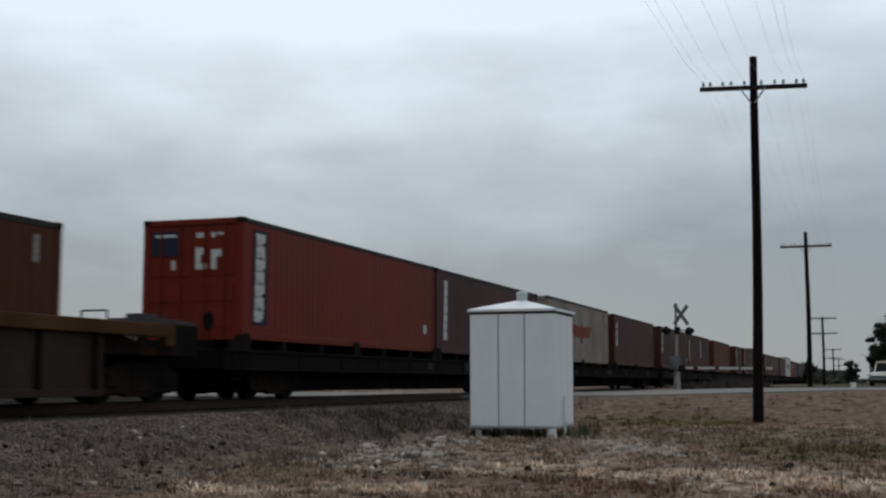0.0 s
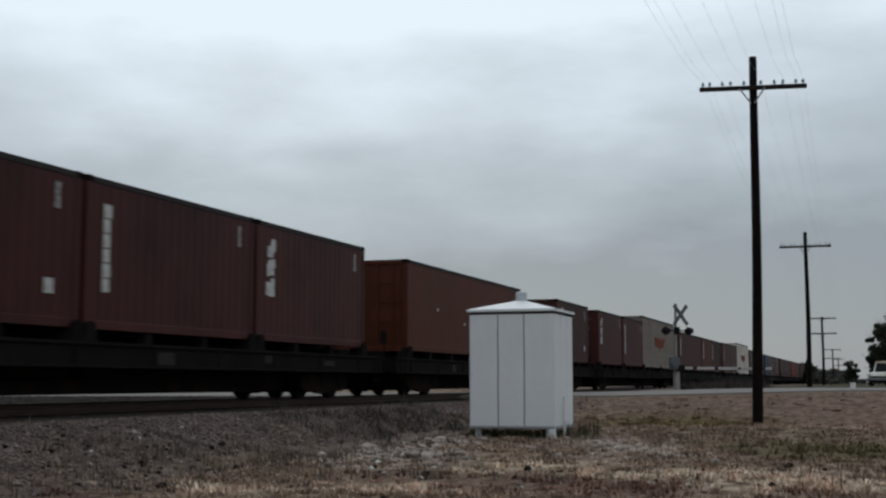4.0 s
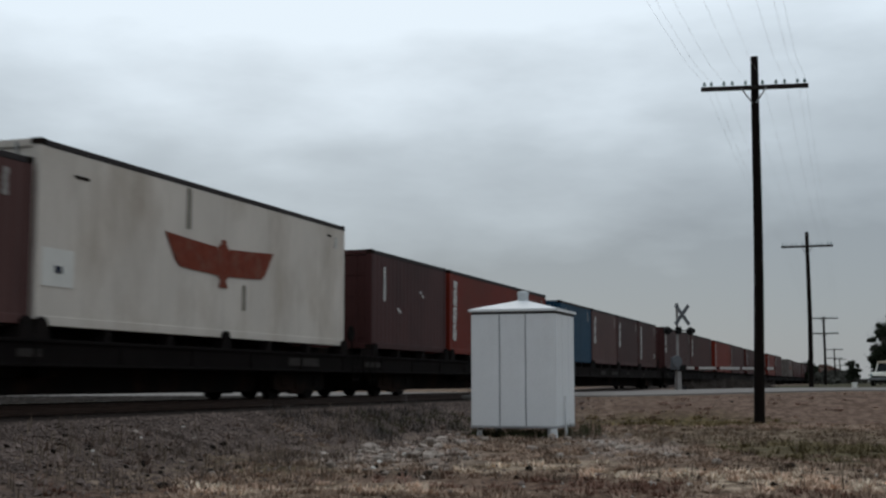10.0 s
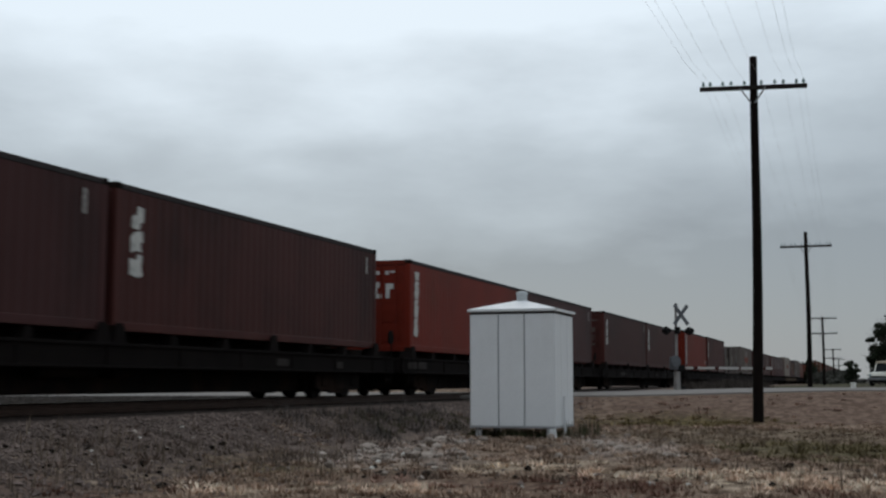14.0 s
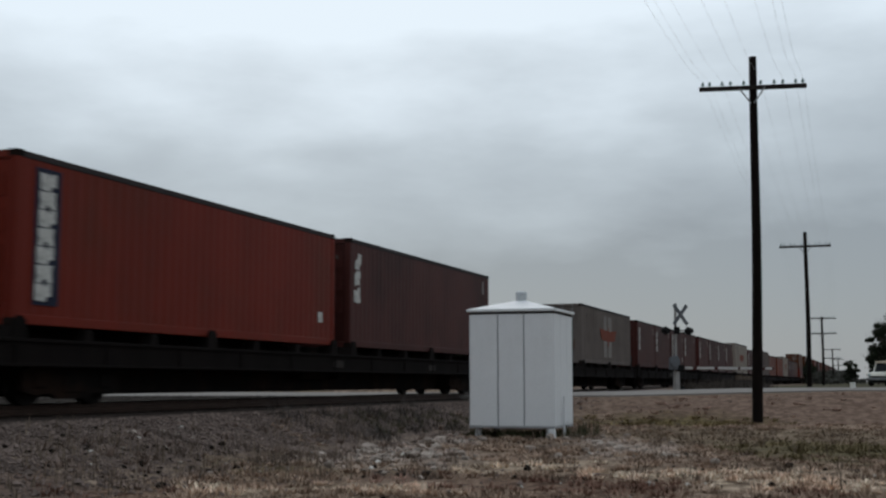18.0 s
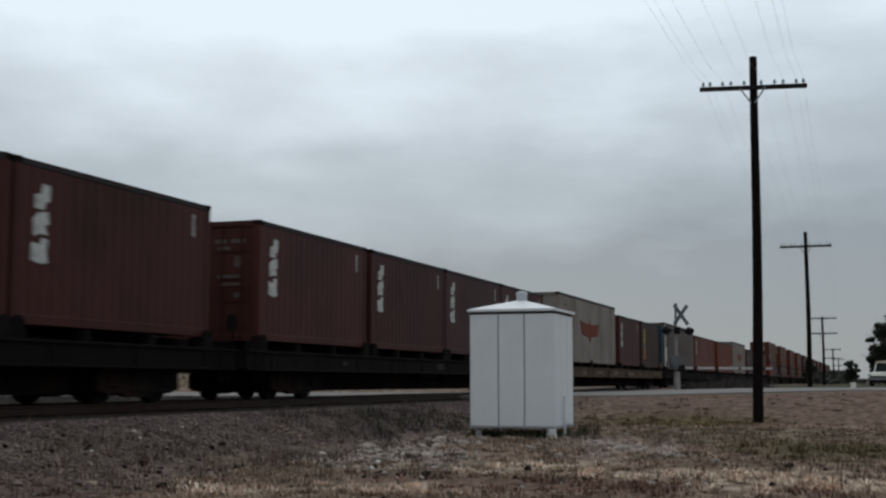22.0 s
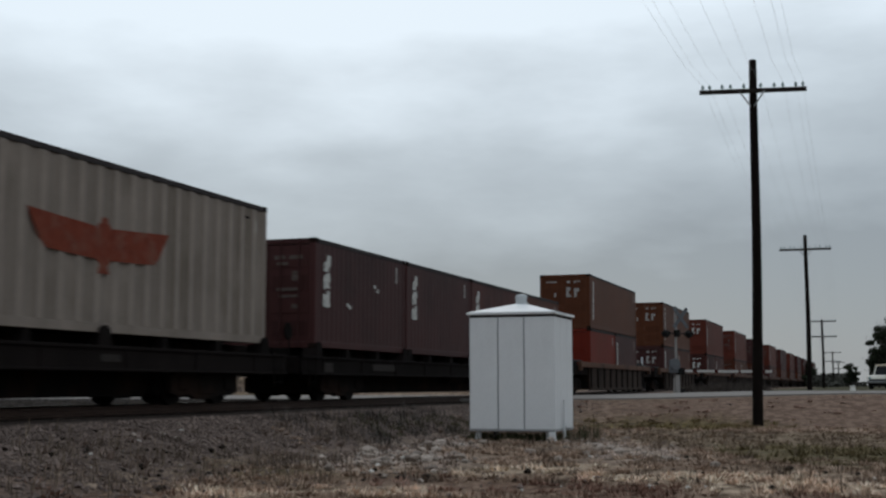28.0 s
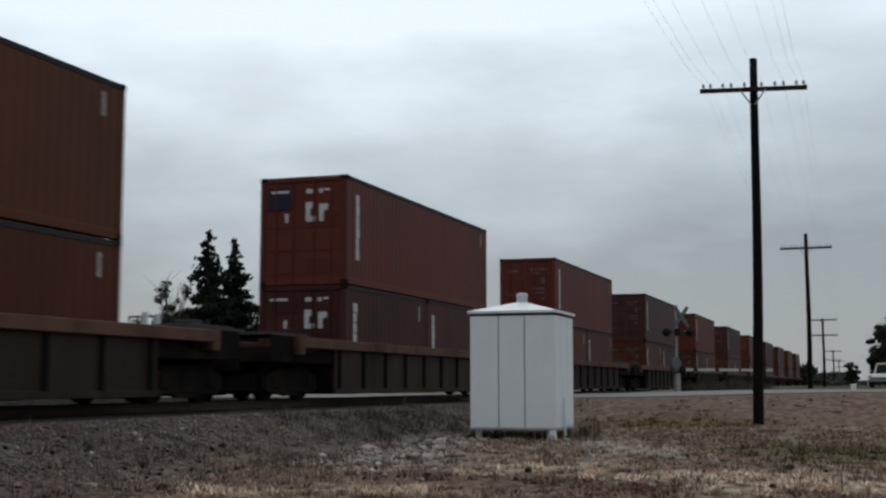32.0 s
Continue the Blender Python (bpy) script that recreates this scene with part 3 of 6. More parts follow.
def add_mark(thing, L, H, kind, a=0.9, size=1.0):
    """Markings on the side that faces the road, or on the doors; a: metres from the door end. Every bar is a part."""
    x = 1.22 - 0.008
    rnd = random.Random(int(a * 1000) + int(L * 10) + len(kind))
    k0 = 0.0

    def bar(x0, x1, y0, y1, z0, z1, mat, name, label=""):
        me = cached(("bar", mat.name, name), lambda: Shape().box(0, 1, 0, 1, 0, 1).mesh(name, mat))
        o = part(name, me, thing, label, (x0, y0, z0))
        o.scale = (x1 - x0, y1 - y0, z1 - z0)

    def slab(y0, y1, z0, z1, mat=None, name="lettering_bar", label=""):
        bar(x + k0, x + k0 + 0.012, y0, y1, z0, z1, mat or WHITE, name, label)

    def flake(y0, z0, w, h, mat):
        pts = [(y0 + w * (0.5 + 0.5 * rnd.uniform(0.6, 1) * math.cos(q * 0.785)), z0 + h * (0.5 + 0.5 * rnd.uniform(0.6, 1) * math.sin(q * 0.785))) for q in range(8)]
        part("worn_patch", Shape().prism(pts, 0, x, x + k0 + 0.012).mesh("worn_patch", mat), thing)

    def glyphs(a, w, top, bottom, n, ink, slant=0.0, emblem=False):
        """A column of n plain block shapes, each with its own notches."""
        h = (top - bottom) / n
        for i in range(n):
            v = 4 + i if emblem else (i * 2 + int(a * 10)) % 4

            def block(v=v):
                e = [[(0, 0.10), (0, 0.96), (0.3, 1.0), (1, 0.96), (1, 0.62), (0.80, 0.5), (0.86, 0.1), (0.5, 0.0), (0.42, 0.14)],
                     [(0, 0.05), (0, 0.95), (0.45, 0.95), (0.5, 0.7), (0.62, 0.95), (1, 1.0), (0.96, 0.3), (0.7, 0.24), (0.62, 0.0)],
                     [(0.08, 0.0), (0, 0.5), (0.1, 0.96), (0.9, 1.0), (1, 0.7), (0.7, 0.66), (0.7, 0.36), (1, 0.3), (0.94, 0.0)],
                     [(0, 0.0), (0.06, 0.4), (0, 0.94), (1, 1.0), (0.92, 0.55), (1, 0.06), (0.66, 0.0), (0.6, 0.22), (0.4, 0.22), (0.36, 0.0)],
                     [(0.0, 0.05), (0.02, 0.56), (0.4, 0.62), (0.5, 1.0), (1.0, 0.97), (0.95, 0.4), (0.7, 0.3), (0.62, 0.02)],
                     [(0.05, 0.0), (0.0, 0.62), (0.3, 0.9), (0.9, 1.0), (1.0, 0.55), (0.72, 0.46), (0.9, 0.1), (0.4, 0.14)],
                     [(0.0, 0.12), (0.05, 0.8), (0.5, 0.72), (0.62, 1.0), (1.0, 0.95), (0.88, 0.5), (1.0, 0.1), (0.6, 0.0)]][v]
                return Shape().prism(e, 0, 0, 1).mesh("lettering_bar", ink)

            o = part("lettering_bar", cached(("glyph", v, ink.name), block), thing, "", (x + k0, a + slant * i, top - (i + 1) * h))
            o.scale = (0.012, w * rnd.uniform(0.88, 1.0), h * 0.99)

    if kind == "monogram":
        # three slanted block shapes, one above the other
        glyphs(a, 0.44 * size, H - 0.36, H - 0.36 - 1.30 * size, 3, WHITE, -0.03, True)
    elif kind in ("column", "faded_column"):
        glyphs(a, (0.36 if kind == "column" else 0.30) * size, H - 0.32, 0.42, 7 if kind == "column" else 10, WHITE if kind == "column" else FADED, -0.012)
    elif kind == "thin":
        n = 6
        top, h = H - 0.45, (H - 1.1) / n
        for i in range(n):
            slab(a, a + rnd.uniform(0.18, 0.24), top - (i + 1) * h + 0.02, top - i * h)
    elif kind == "slash":
        # one tall tapered stroke
        pts = [(a + 0.02, H - 0.42), (a + 0.13, H - 0.40), (a + 0.16, H - 0.42 - 1.1 * size), (a, H - 0.44 - 1.1 * size)]
        part("lettering_bar", Shape().prism(pts[::-1], 0, x, x + 0.012).mesh("lettering_bar", WHITE), thing)
    elif kind == "band":
        slab(a - 0.07, a + 0.58, 0.34, H - 0.22, NAVY, "dark_band", "dark blue band")
        k0 = 0.012
        glyphs(a + 0.03, 0.46, H - 0.28, 0.40, 7, WHITE, -0.01)
    elif kind == "numbers":
        # upright column of small digits, as bars
        y0 = L - 0.72
        for i in range(4):
            slab(y0 - 0.01 * (i % 2), y0 + rnd.uniform(0.09, 0.12), H - 0.36 - i * 0.11, H - 0.26 - i * 0.11, FADED)
    elif kind == "plate":
        slab(L - 0.95, L - 0.72, 0.55, 0.80, None, "pale_plate")
    elif kind == "spots":
        for i in range(4):
            yy, zz = L * rnd.uniform(0.2, 0.8), H * rnd.uniform(0.2, 0.8)
            slab(yy, yy + 0.12, zz, zz + 0.09, None, "placard")
    elif kind == "yellow":
        slab(a, a + 0.34, 1.35, H - 0.4, YELLOW, "yellow_bar", "yellow upper bar")
        slab(a, a + 0.34, 0.45, 1.15, AMBER, "amber_bar", "amber lower bar")
        slab(a, a + 0.34, 1.15, 1.35, DRIP, "worn_bar", "worn middle of the bar")
    elif kind in ("wings", "faded_wings"):
        ink = EAGLE if kind == "wings" else EAGLE_D
        c, z1, z0 = 2.1 * size, H * 0.625, H * 0.43

        def wings():
            s = Shape()
            for k in (-1, 1):
                wing = [(-c, z1 + 0.05), (-c * 0.6, z1 + 0.0), (-0.26, z1 - 0.05), (-0.24, z0 - 0.03), (-c * 0.5, z0 + 0.0), (-c * 0.76, z0 + 0.03), (-c * 0.84, z0 + 0.16)]
                s.prism([(k * y, z) for y, z in wing][::-k], 0, 0, 0.012)
            s.prism([(-0.24, z1 - 0.10), (-0.15, z1 + 0.02), (0.15, z1 + 0.02), (0.24, z1 - 0.10), (0.24, z0 - 0.02), (0.11, z0 - 0.12), (0.17, z0 - 0.27), (-0.17, z0 - 0.27), (-0.11, z0 - 0.12), (-0.24, z0 - 0.02)], 0, 0, 0.012)
            s.prism([(-0.09, z1 + 0.02), (0.09, z1 + 0.02), (0.11, z1 + 0.09), (0.05, z1 + 0.13), (-0.08, z1 + 0.11)], 0, 0, 0.012)
            return s.mesh("winged_emblem", ink)

        part("winged_emblem", cached((kind, size, H), wings), thing, "faded red winged emblem", (x + 0.011, a, 0))
    elif kind == "data":
        # small stencils near the top corners
        slab(0.95, 1.35, H - 0.52, H - 0.47, STEEL, "stencil_bar", "dark stencilled line")
        slab(L - 0.62, L - 0.50, H - 0.62, H - 0.34, WHITE, "stencil_bar")
        slab(L - 1.05, L - 0.85, H - 0.36, H - 0.31, STEEL, "stencil_bar", "dark stencilled line")
    elif kind == "placard_side":
        slab(0.14, 0.98, 0.66, 1.28, PATCH, "placard", "white repainted square")
        k0 = 0.012
        slab(0.48, 0.66, 0.88, 1.0, NAVY, "small_mark", "small dark mark")
        k0 = 0.0
        slab(4.55, 4.72, H - 0.95, H - 0.15, DRIP, "dirt_streak", "grey streak of dirt")
        slab(6.85, 7.0, 0.62, 1.15, DRIP, "dirt_streak", "grey streak of dirt")
    elif kind == "bands":
        k0 = 0.007
        for y0, y1 in ((a, a + 0.7), (a + 1.1, a + 1.9)):
            slab(y0, y1, 0.35, H - 0.35, REPAIR, "repaired_panel", "paler repaired panel")
    elif kind == "doors":
        for z0, z1, x0, x1, ink in ((0.81, 0.845, 0.12, 0.42, WORN), (0.81, 0.845, 0.52, 0.88, WORN), (0.755, 0.785, 0.2, 0.5, WORN), (0.79, 0.825, -0.85, -0.4, WORN), (0.61, 0.70, 0.60, 0.80, WORN), (0.52, 0.55, 0.2, 0.8, WORN),
                                    (0.46, 0.485, 0.25, 0.8, WORN), (0.36, 0.40, 0.6, 0.75, WORN), (0.42, 0.455, -0.85, -0.6, WORN), (0.25, 0.28, -0.9, -0.65, WORN)):
            bar(x0, x1, -0.004, 0.012, H * z0, H * z1, ink, "lettering_bar")
    elif kind == "big_doors":
        for x0, x1, z0, z1 in ((0.08, 0.20, 0.58, 0.76), (0.20, 0.34, 0.58, 0.63), (0.20, 0.30, 0.70, 0.76), (0.46, 0.58, 0.58, 0.74), (0.58, 0.70, 0.68, 0.74), (-0.9, -0.4, 0.85, 0.875), (0.1, 0.3, 0.84, 0.88), (0.45, 0.55, 0.84, 0.88), (0.6, 0.75, 0.86, 0.88), (-0.5, -0.42, 0.58, 0.66)):
            bar(x0, x1, -0.006, 0.010, H * z0, H * z1, WHITE if size > 0.6 else FADED, "lettering_bar")
    elif kind == "navy_doors":
        bar(-1.0, -0.35, -0.001, 0.010, H * 0.70, H * 0.9, NAVY, "door_panel", "dark blue panel on the doors")
    elif kind == "blue_end":
        # dark blue doors, bleached corner post, flaked patches beside it
        for x0, x1 in ((-1.02, -0.08), (0.08, 1.02)):
            bar(x0, x1, -0.001, 0.010, 0.35, H - 0.2, BLUE_P, "door_skin", "dull dark blue door skin")
        k0 = 0.014
        slab(0.0, 0.17, 0.13, H - 0.13, PATCH, "corner_strip", "bleached corner post")
        slab(0.17, 0.60, 0.5, 1.35, PATCH, "corner_strip", "bleached strip beside the corner post")
        slab(0.17, 0.52, 1.75, H - 0.25, PALE, "corner_strip", "bleached strip beside the corner post")
        for k in range(7):
            y0, z0 = rnd.uniform(0.3, 1.3), rnd.uniform(0.5, H - 0.7)
            flake(y0, z0, rnd.uniform(0.12, 0.3), rnd.uniform(0.25, 0.7), PALE if k % 3 else STAIN)
    elif kind == "worn_doors":
        for k in range(20):
            dx, z0 = rnd.uniform(-0.95, 0.8), rnd.uniform(0.3, H - 1.5)
            w, h = rnd.uniform(0.06, 0.16), rnd.uniform(0.4, 1.2)
            mat = (DRIP, STAIN, STAIN, RUSTY, STAIN)[k % 5]
            pts = [(dx + w * (0.5 + 0.5 * rnd.uniform(0.6, 1) * math.cos(q * 0.785)), z0 + h * (0.5 + 0.5 * rnd.uniform(0.6, 1) * math.sin(q * 0.785))) for q in range(8)]
            part("worn_patch", Shape().prism([(q, p) for p, q in pts], 1, -0.003 - 0.0006 * k, 0.012).mesh("worn_patch", mat), thing)


PALE = material("pale_repair_paint", (0.265, 0.238, 0.215), 0.7, vary=0.3, scale=2, dirt=(0.12, 0.10, 0.08), dirt_amount=0.6, streak=True)
REPAIR = material("scuffed_repair_paint", (0.205, 0.182, 0.166), 0.7, vary=0.35, scale=1.5, dirt=(0.10, 0.085, 0.07), dirt_amount=0.8, streak=True)
GALV = material("galvanised_rod", (0.20, 0.20, 0.20), 0.5, metal=0.5, vary=0.2)
BLUE_P = material("faded_blue_panel", (0.022, 0.050, 0.078), 0.6, vary=0.4, scale=3, dirt=(0.045, 0.05, 0.052), dirt_amount=0.7)
AMBER = material("amber_lettering", (0.46, 0.20, 0.07), 0.6, vary=0.3, scale=4)
RUSTY = material("dark_rust_stain", (0.045, 0.028, 0.020), 0.9, vary=0.5, scale=4)
STAIN = material("rust_brown_stain", (0.105, 0.07, 0.05), 0.9, vary=0.5, scale=4)
FADED = material("faded_white_lettering", (0.34, 0.32, 0.30), 0.7, vary=0.35, scale=6, dirt=GRIME, dirt_amount=0.5)
WORN = material("worn_door_lettering", (0.105, 0.082, 0.074), 0.8, vary=0.4, scale=6, dirt=GRIME, dirt_amount=0.7)
PATCH = material("white_patch_paint", (0.62, 0.60, 0.56), 0.6, vary=0.1, scale=3)
DRIP = material("grey_dirt_streak", (0.22, 0.20, 0.17), 0.9, vary=0.5, scale=3, streak=True)
MOVERS = []
SPEED = 18.35


# ================= railway cars =================
def truck_frame():
    s = Shape()
    for sx in (-1, 1):
        x0, x1 = sx * 0.98 - 0.07, sx * 0.98 + 0.07
        pts = [(-1.32, 0.56), (-1.32, 0.24), (-1.02, 0.17), (-0.6, 0.20), (-0.35, 0.11), (0.35, 0.11), (0.6, 0.20), (1.02, 0.17), (1.32, 0.24), (1.32, 0.56), (0.7, 0.74), (-0.7, 0.74)]
        s.prism(pts, 0, x0, x1)
        s.box(x0 - 0.02, x1 + 0.02, -0.28, 0.28, 0.2, 0.62, 0.02)
        for yy in (-0.89, 0.89):
            s.box(x0 - 0.03, x1 + 0.03, yy - 0.15, yy + 0.15, 0.28, 0.56, 0.03)
    s.box(-0.95, 0.95, -0.22, 0.22, 0.14, 0.72, 0.03)
    for yy in (-0.36, 0.36, -1.36, 1.36):
        s.box(-0.80, 0.80, yy - 0.07, yy + 0.07, 0.2, 0.62, 0.02)
    return s.mesh("truck_frame", STEEL)


def wheelset():
    s = Shape()
    s.tube((-0.95, 0, 0), (0.95, 0, 0), 0.075, n=10)
    for sx in (-1, 1):
        s.tube((sx * 0.70, 0, 0), (sx * 0.83, 0, 0), 0.42, 0.415, n=28)
        s.tube((sx * 0.675, 0, 0), (sx * 0.70, 0, 0), 0.445, n=28)
        s.tube((sx * 0.83, 0, 0), (sx * 0.87, 0, 0), 0.13, 0.11, n=14)
    return s.mesh("wheelset", WHEEL)


def add_truck(car, y):
    t = part("truck", cached("truck", truck_frame), car, "dark cast steel truck", (0, y, 0))
    for yy in (-0.89, 0.89):
        part("wheelset", cached("wheelset", wheelset), t, "worn steel wheels on an axle", (0, yy, 0.42))
    return t


def coupler():
    s = Shape()
    s.box(-0.09, 0.09, 0, 0.62, -0.1, 0.1, 0.02)
    s.box(-0.16, 0.16, 0.55, 0.84, -0.15, 0.15, 0.04)
    return s.mesh("coupler", STEEL)


def end_gear(car, hl, z):
    for sy in (-1, 1):
        c = part("coupler", cached("coupler", coupler), car, "", (0, sy * hl, z))
        if sy < 0:
            c.rotation_euler.z = math.pi


def make_flatcar(y0, y1, loads, ochre=False):
    """A long flatcar on two trucks; y0 and y1: its ends along the train."""
    L = y1 - y0
    hl = L / 2
    sill_mat = SILL_Y if ochre else SILL
    key = (round(L, 1), sill_mat.name)
    car = root("flatcar", (0, 0, 0), "ochre-painted container flatcar with grimy side sills" if ochre else "dark grimy container flatcar with deep side sills", "railway car", "flatcars of the train")

    def deck():
        s = Shape().box(-1.28, 1.28, -hl, hl, 0.97, 1.03, 0.01)
        for i in range(int(L / 1.6)):
            yy = -hl + 0.8 + i * 1.6
            s.box(-1.25, 1.25, yy - 0.06, yy + 0.06, 0.82, 0.97)
        return s.mesh("deck", STEEL)

    def sill():
        s = Shape().box(-0.03, 0.03, -hl, hl, 0.64, 1.04)
        s.box(-0.07, 0.07, -hl, hl, 1.00, 1.06, 0.01)
        s.box(-0.07, 0.07, -hl, hl, 0.62, 0.67, 0.01)
        for i in range(int(L / 2.4)):
            yy = -hl + 1.2 + i * 2.4
            s.box(-0.055, 0.055, yy - 0.04, yy + 0.04, 0.64, 1.02)
        return s.mesh("side_sill", sill_mat)

    m = hl - 4.6
    fish = [(-m - 0.7, 0.96), (-m, 0.20), (m, 0.20), (m + 0.7, 0.96)]
    plate = cached(("fish", key), lambda: Shape().prism(fish, 0, -0.03, 0.03).mesh("fishbelly_plate", STEEL))
    for sx in (-1, 1):
        part("fishbelly_plate", plate, car, "", (sx * 0.59, 0, 0))
    part("bottom_plate", cached(("bplate", key), lambda: Shape().box(-0.62, 0.62, -m, m, 0.17, 0.198).mesh("bottom_plate", STEEL)), car)
    part("centre_sill", cached(("csill", key), lambda: Shape().box(-0.25, 0.25, -hl + 0.2, hl - 0.2, 0.72, 0.96, 0.03).mesh("centre_sill", STEEL)), car)
    spine = cached(("spine", key), lambda: Shape().box(-0.55, 0.55, -hl + 0.15, hl - 0.15, 1.03, 1.256, 0.02).mesh("spine_beam", STEEL))
    part("spine_beam", spine, car, "dark centre beam under the containers")
    part("air_tank", cached("tank", lambda: Shape().tube((0.85, -1.5, 0.62), (0.85, 0.1, 0.62), 0.17, n=12).mesh("air_tank", STEEL)), car)
    part("brake_valve", cached("valve", lambda: Shape().box(0.66, 0.98, 0.6, 1.1, 0.45, 0.85, 0.03).mesh("brake_valve", STEEL)), car)
    part("deck", cached(("deck", key), deck), car)
    for sx in (-1, 1):
        part("side_sill", cached(("fsill", key), sill), car, "ochre side sill, dirty" if ochre else "", (sx * 1.30, 0, 0))
    es = cached(("esill", sill_mat.name), lambda: Shape().box(-1.26, 1.26, -0.09, 0.09, 0.64, 1.05, 0.02).mesh("end_sill", sill_mat))
    for sy in (-1, 1):
        part("end_sill", es, car, "", (0, sy * (hl - 0.03), 0))
        add_truck(car, sy * (hl - 3.05))
    end_gear(car, hl - 0.05, 0.86)
    # hand brake wheel on its staff and a step ladder
    hb = cached("handbrake", lambda: Shape().tube((0, 0, 0), (0, 0, 0.62), 0.02, n=6).tube((-0.02, -0.05, 0.6), (0.02, -0.05, 0.6), 0.2, n=14).mesh("hand_brake", STEEL))
    part("hand_brake", hb, car, "", (0.95, -hl + 0.12, 1.03))
    lad = cached("ladder", lambda: Shape().tube((0, -0.18, 0), (0, -0.18, 0.7), 0.012, n=5).tube((0, 0.18, 0), (0, 0.18, 0.7), 0.012, n=5).tube((0, -0.18, 0.1), (0, 0.18, 0.1), 0.012, n=5).tube((0, -0.18, 0.4), (0, 0.18, 0.4), 0.012, n=5).mesh("step_ladder", STEEL))
    for sy in (-1, 1):
        part("step_ladder", lad, car, "", (1.38, sy * (hl - 0.5), 0.35))
    ped = cached("pedestal", lambda: Shape().prism([(-0.24, 0.0), (0.24, 0.0), (0.15, 0.23), (-0.15, 0.23)], 0, -0.16, 0.16).mesh("pedestal", SILL))
    brk = cached("bracket", lambda: Shape().prism([(-0.2, 0.0), (0.2, 0.0), (0.14, 0.30), (0.06, 0.37), (-0.06, 0.37), (-0.14, 0.30)], 0, -0.025, 0.025).mesh("guide_bracket", SILL))
    rest = cached("rest_block", lambda: Shape().prism([(-0.13, 0.0), (0.13, 0.0), (0.08, 0.228), (-0.08, 0.228)], 0, -0.1, 0.1).mesh("rest_block", SILL))
    for u, ln in loads:
        for yy in (u + 0.12, u + ln - 0.12):
            for sx in (-1, 1):
                part("pedestal", ped, car, "", (sx * 1.10, yy - (y0 + y1) / 2, 1.03))
                part("guide_bracket", brk, car, "", (sx * 1.27, yy - (y0 + y1) / 2, 1.04))
        n = 6 if ln > 7 else 3
        for k in range(1, n):
            part("rest_block", rest, car, "", (1.12, u + ln * k / n - (y0 + y1) / 2, 1.03))
        if ln > 7:
            for sx in (-1, 1):
                part("guide_bracket", brk, car, "", (sx * 1.27, u + ln / 2 - (y0 + y1) / 2, 1.04))
    # worn pale stretches and stencils on the sill, each car its own
    rnd = random.Random(int(y0 * 10))
    pl = cached(("sillplate", ochre), lambda: Shape().box(0, 0.008, -0.5, 0.5, -0.5, 0.5).mesh("stencil_panel", PANEL_Y if ochre else PANEL))
    for i in range(7):
        if not ochre and rnd.random() < 0.5:
            continue
        w, h = rnd.choice([0.35, 0.6, 1.1, 1.6]), rnd.uniform(0.10, 0.24)
        o = part("stencil_panel", pl, car, "pale worn panel on the sill", (1.332, (-0.45 + 0.14 * i + rnd.uniform(-0.03, 0.03)) * L, rnd.uniform(0.80, 0.88)))
        o.scale = (1, w, h)
    MOVERS.append((car, TRACK_X, (y0 + y1) / 2, RAIL_Z))
    return car


PANEL_Y = material("cream_worn_paint", (0.20, 0.155, 0.105), 0.7, vary=0.4, scale=3, dirt=(0.03, 0.022, 0.016), dirt_amount=0.8)
PANEL = material("pale_stencil", (0.034, 0.029, 0.026), 0.7, vary=0.4, scale=6, dirt=GRIME, dirt_amount=0.6)


WALK = material("worn_walkway_steel", (0.060, 0.056, 0.056), 0.8, vary=0.3, scale=4, dirt=RUST, dirt_amount=0.4)


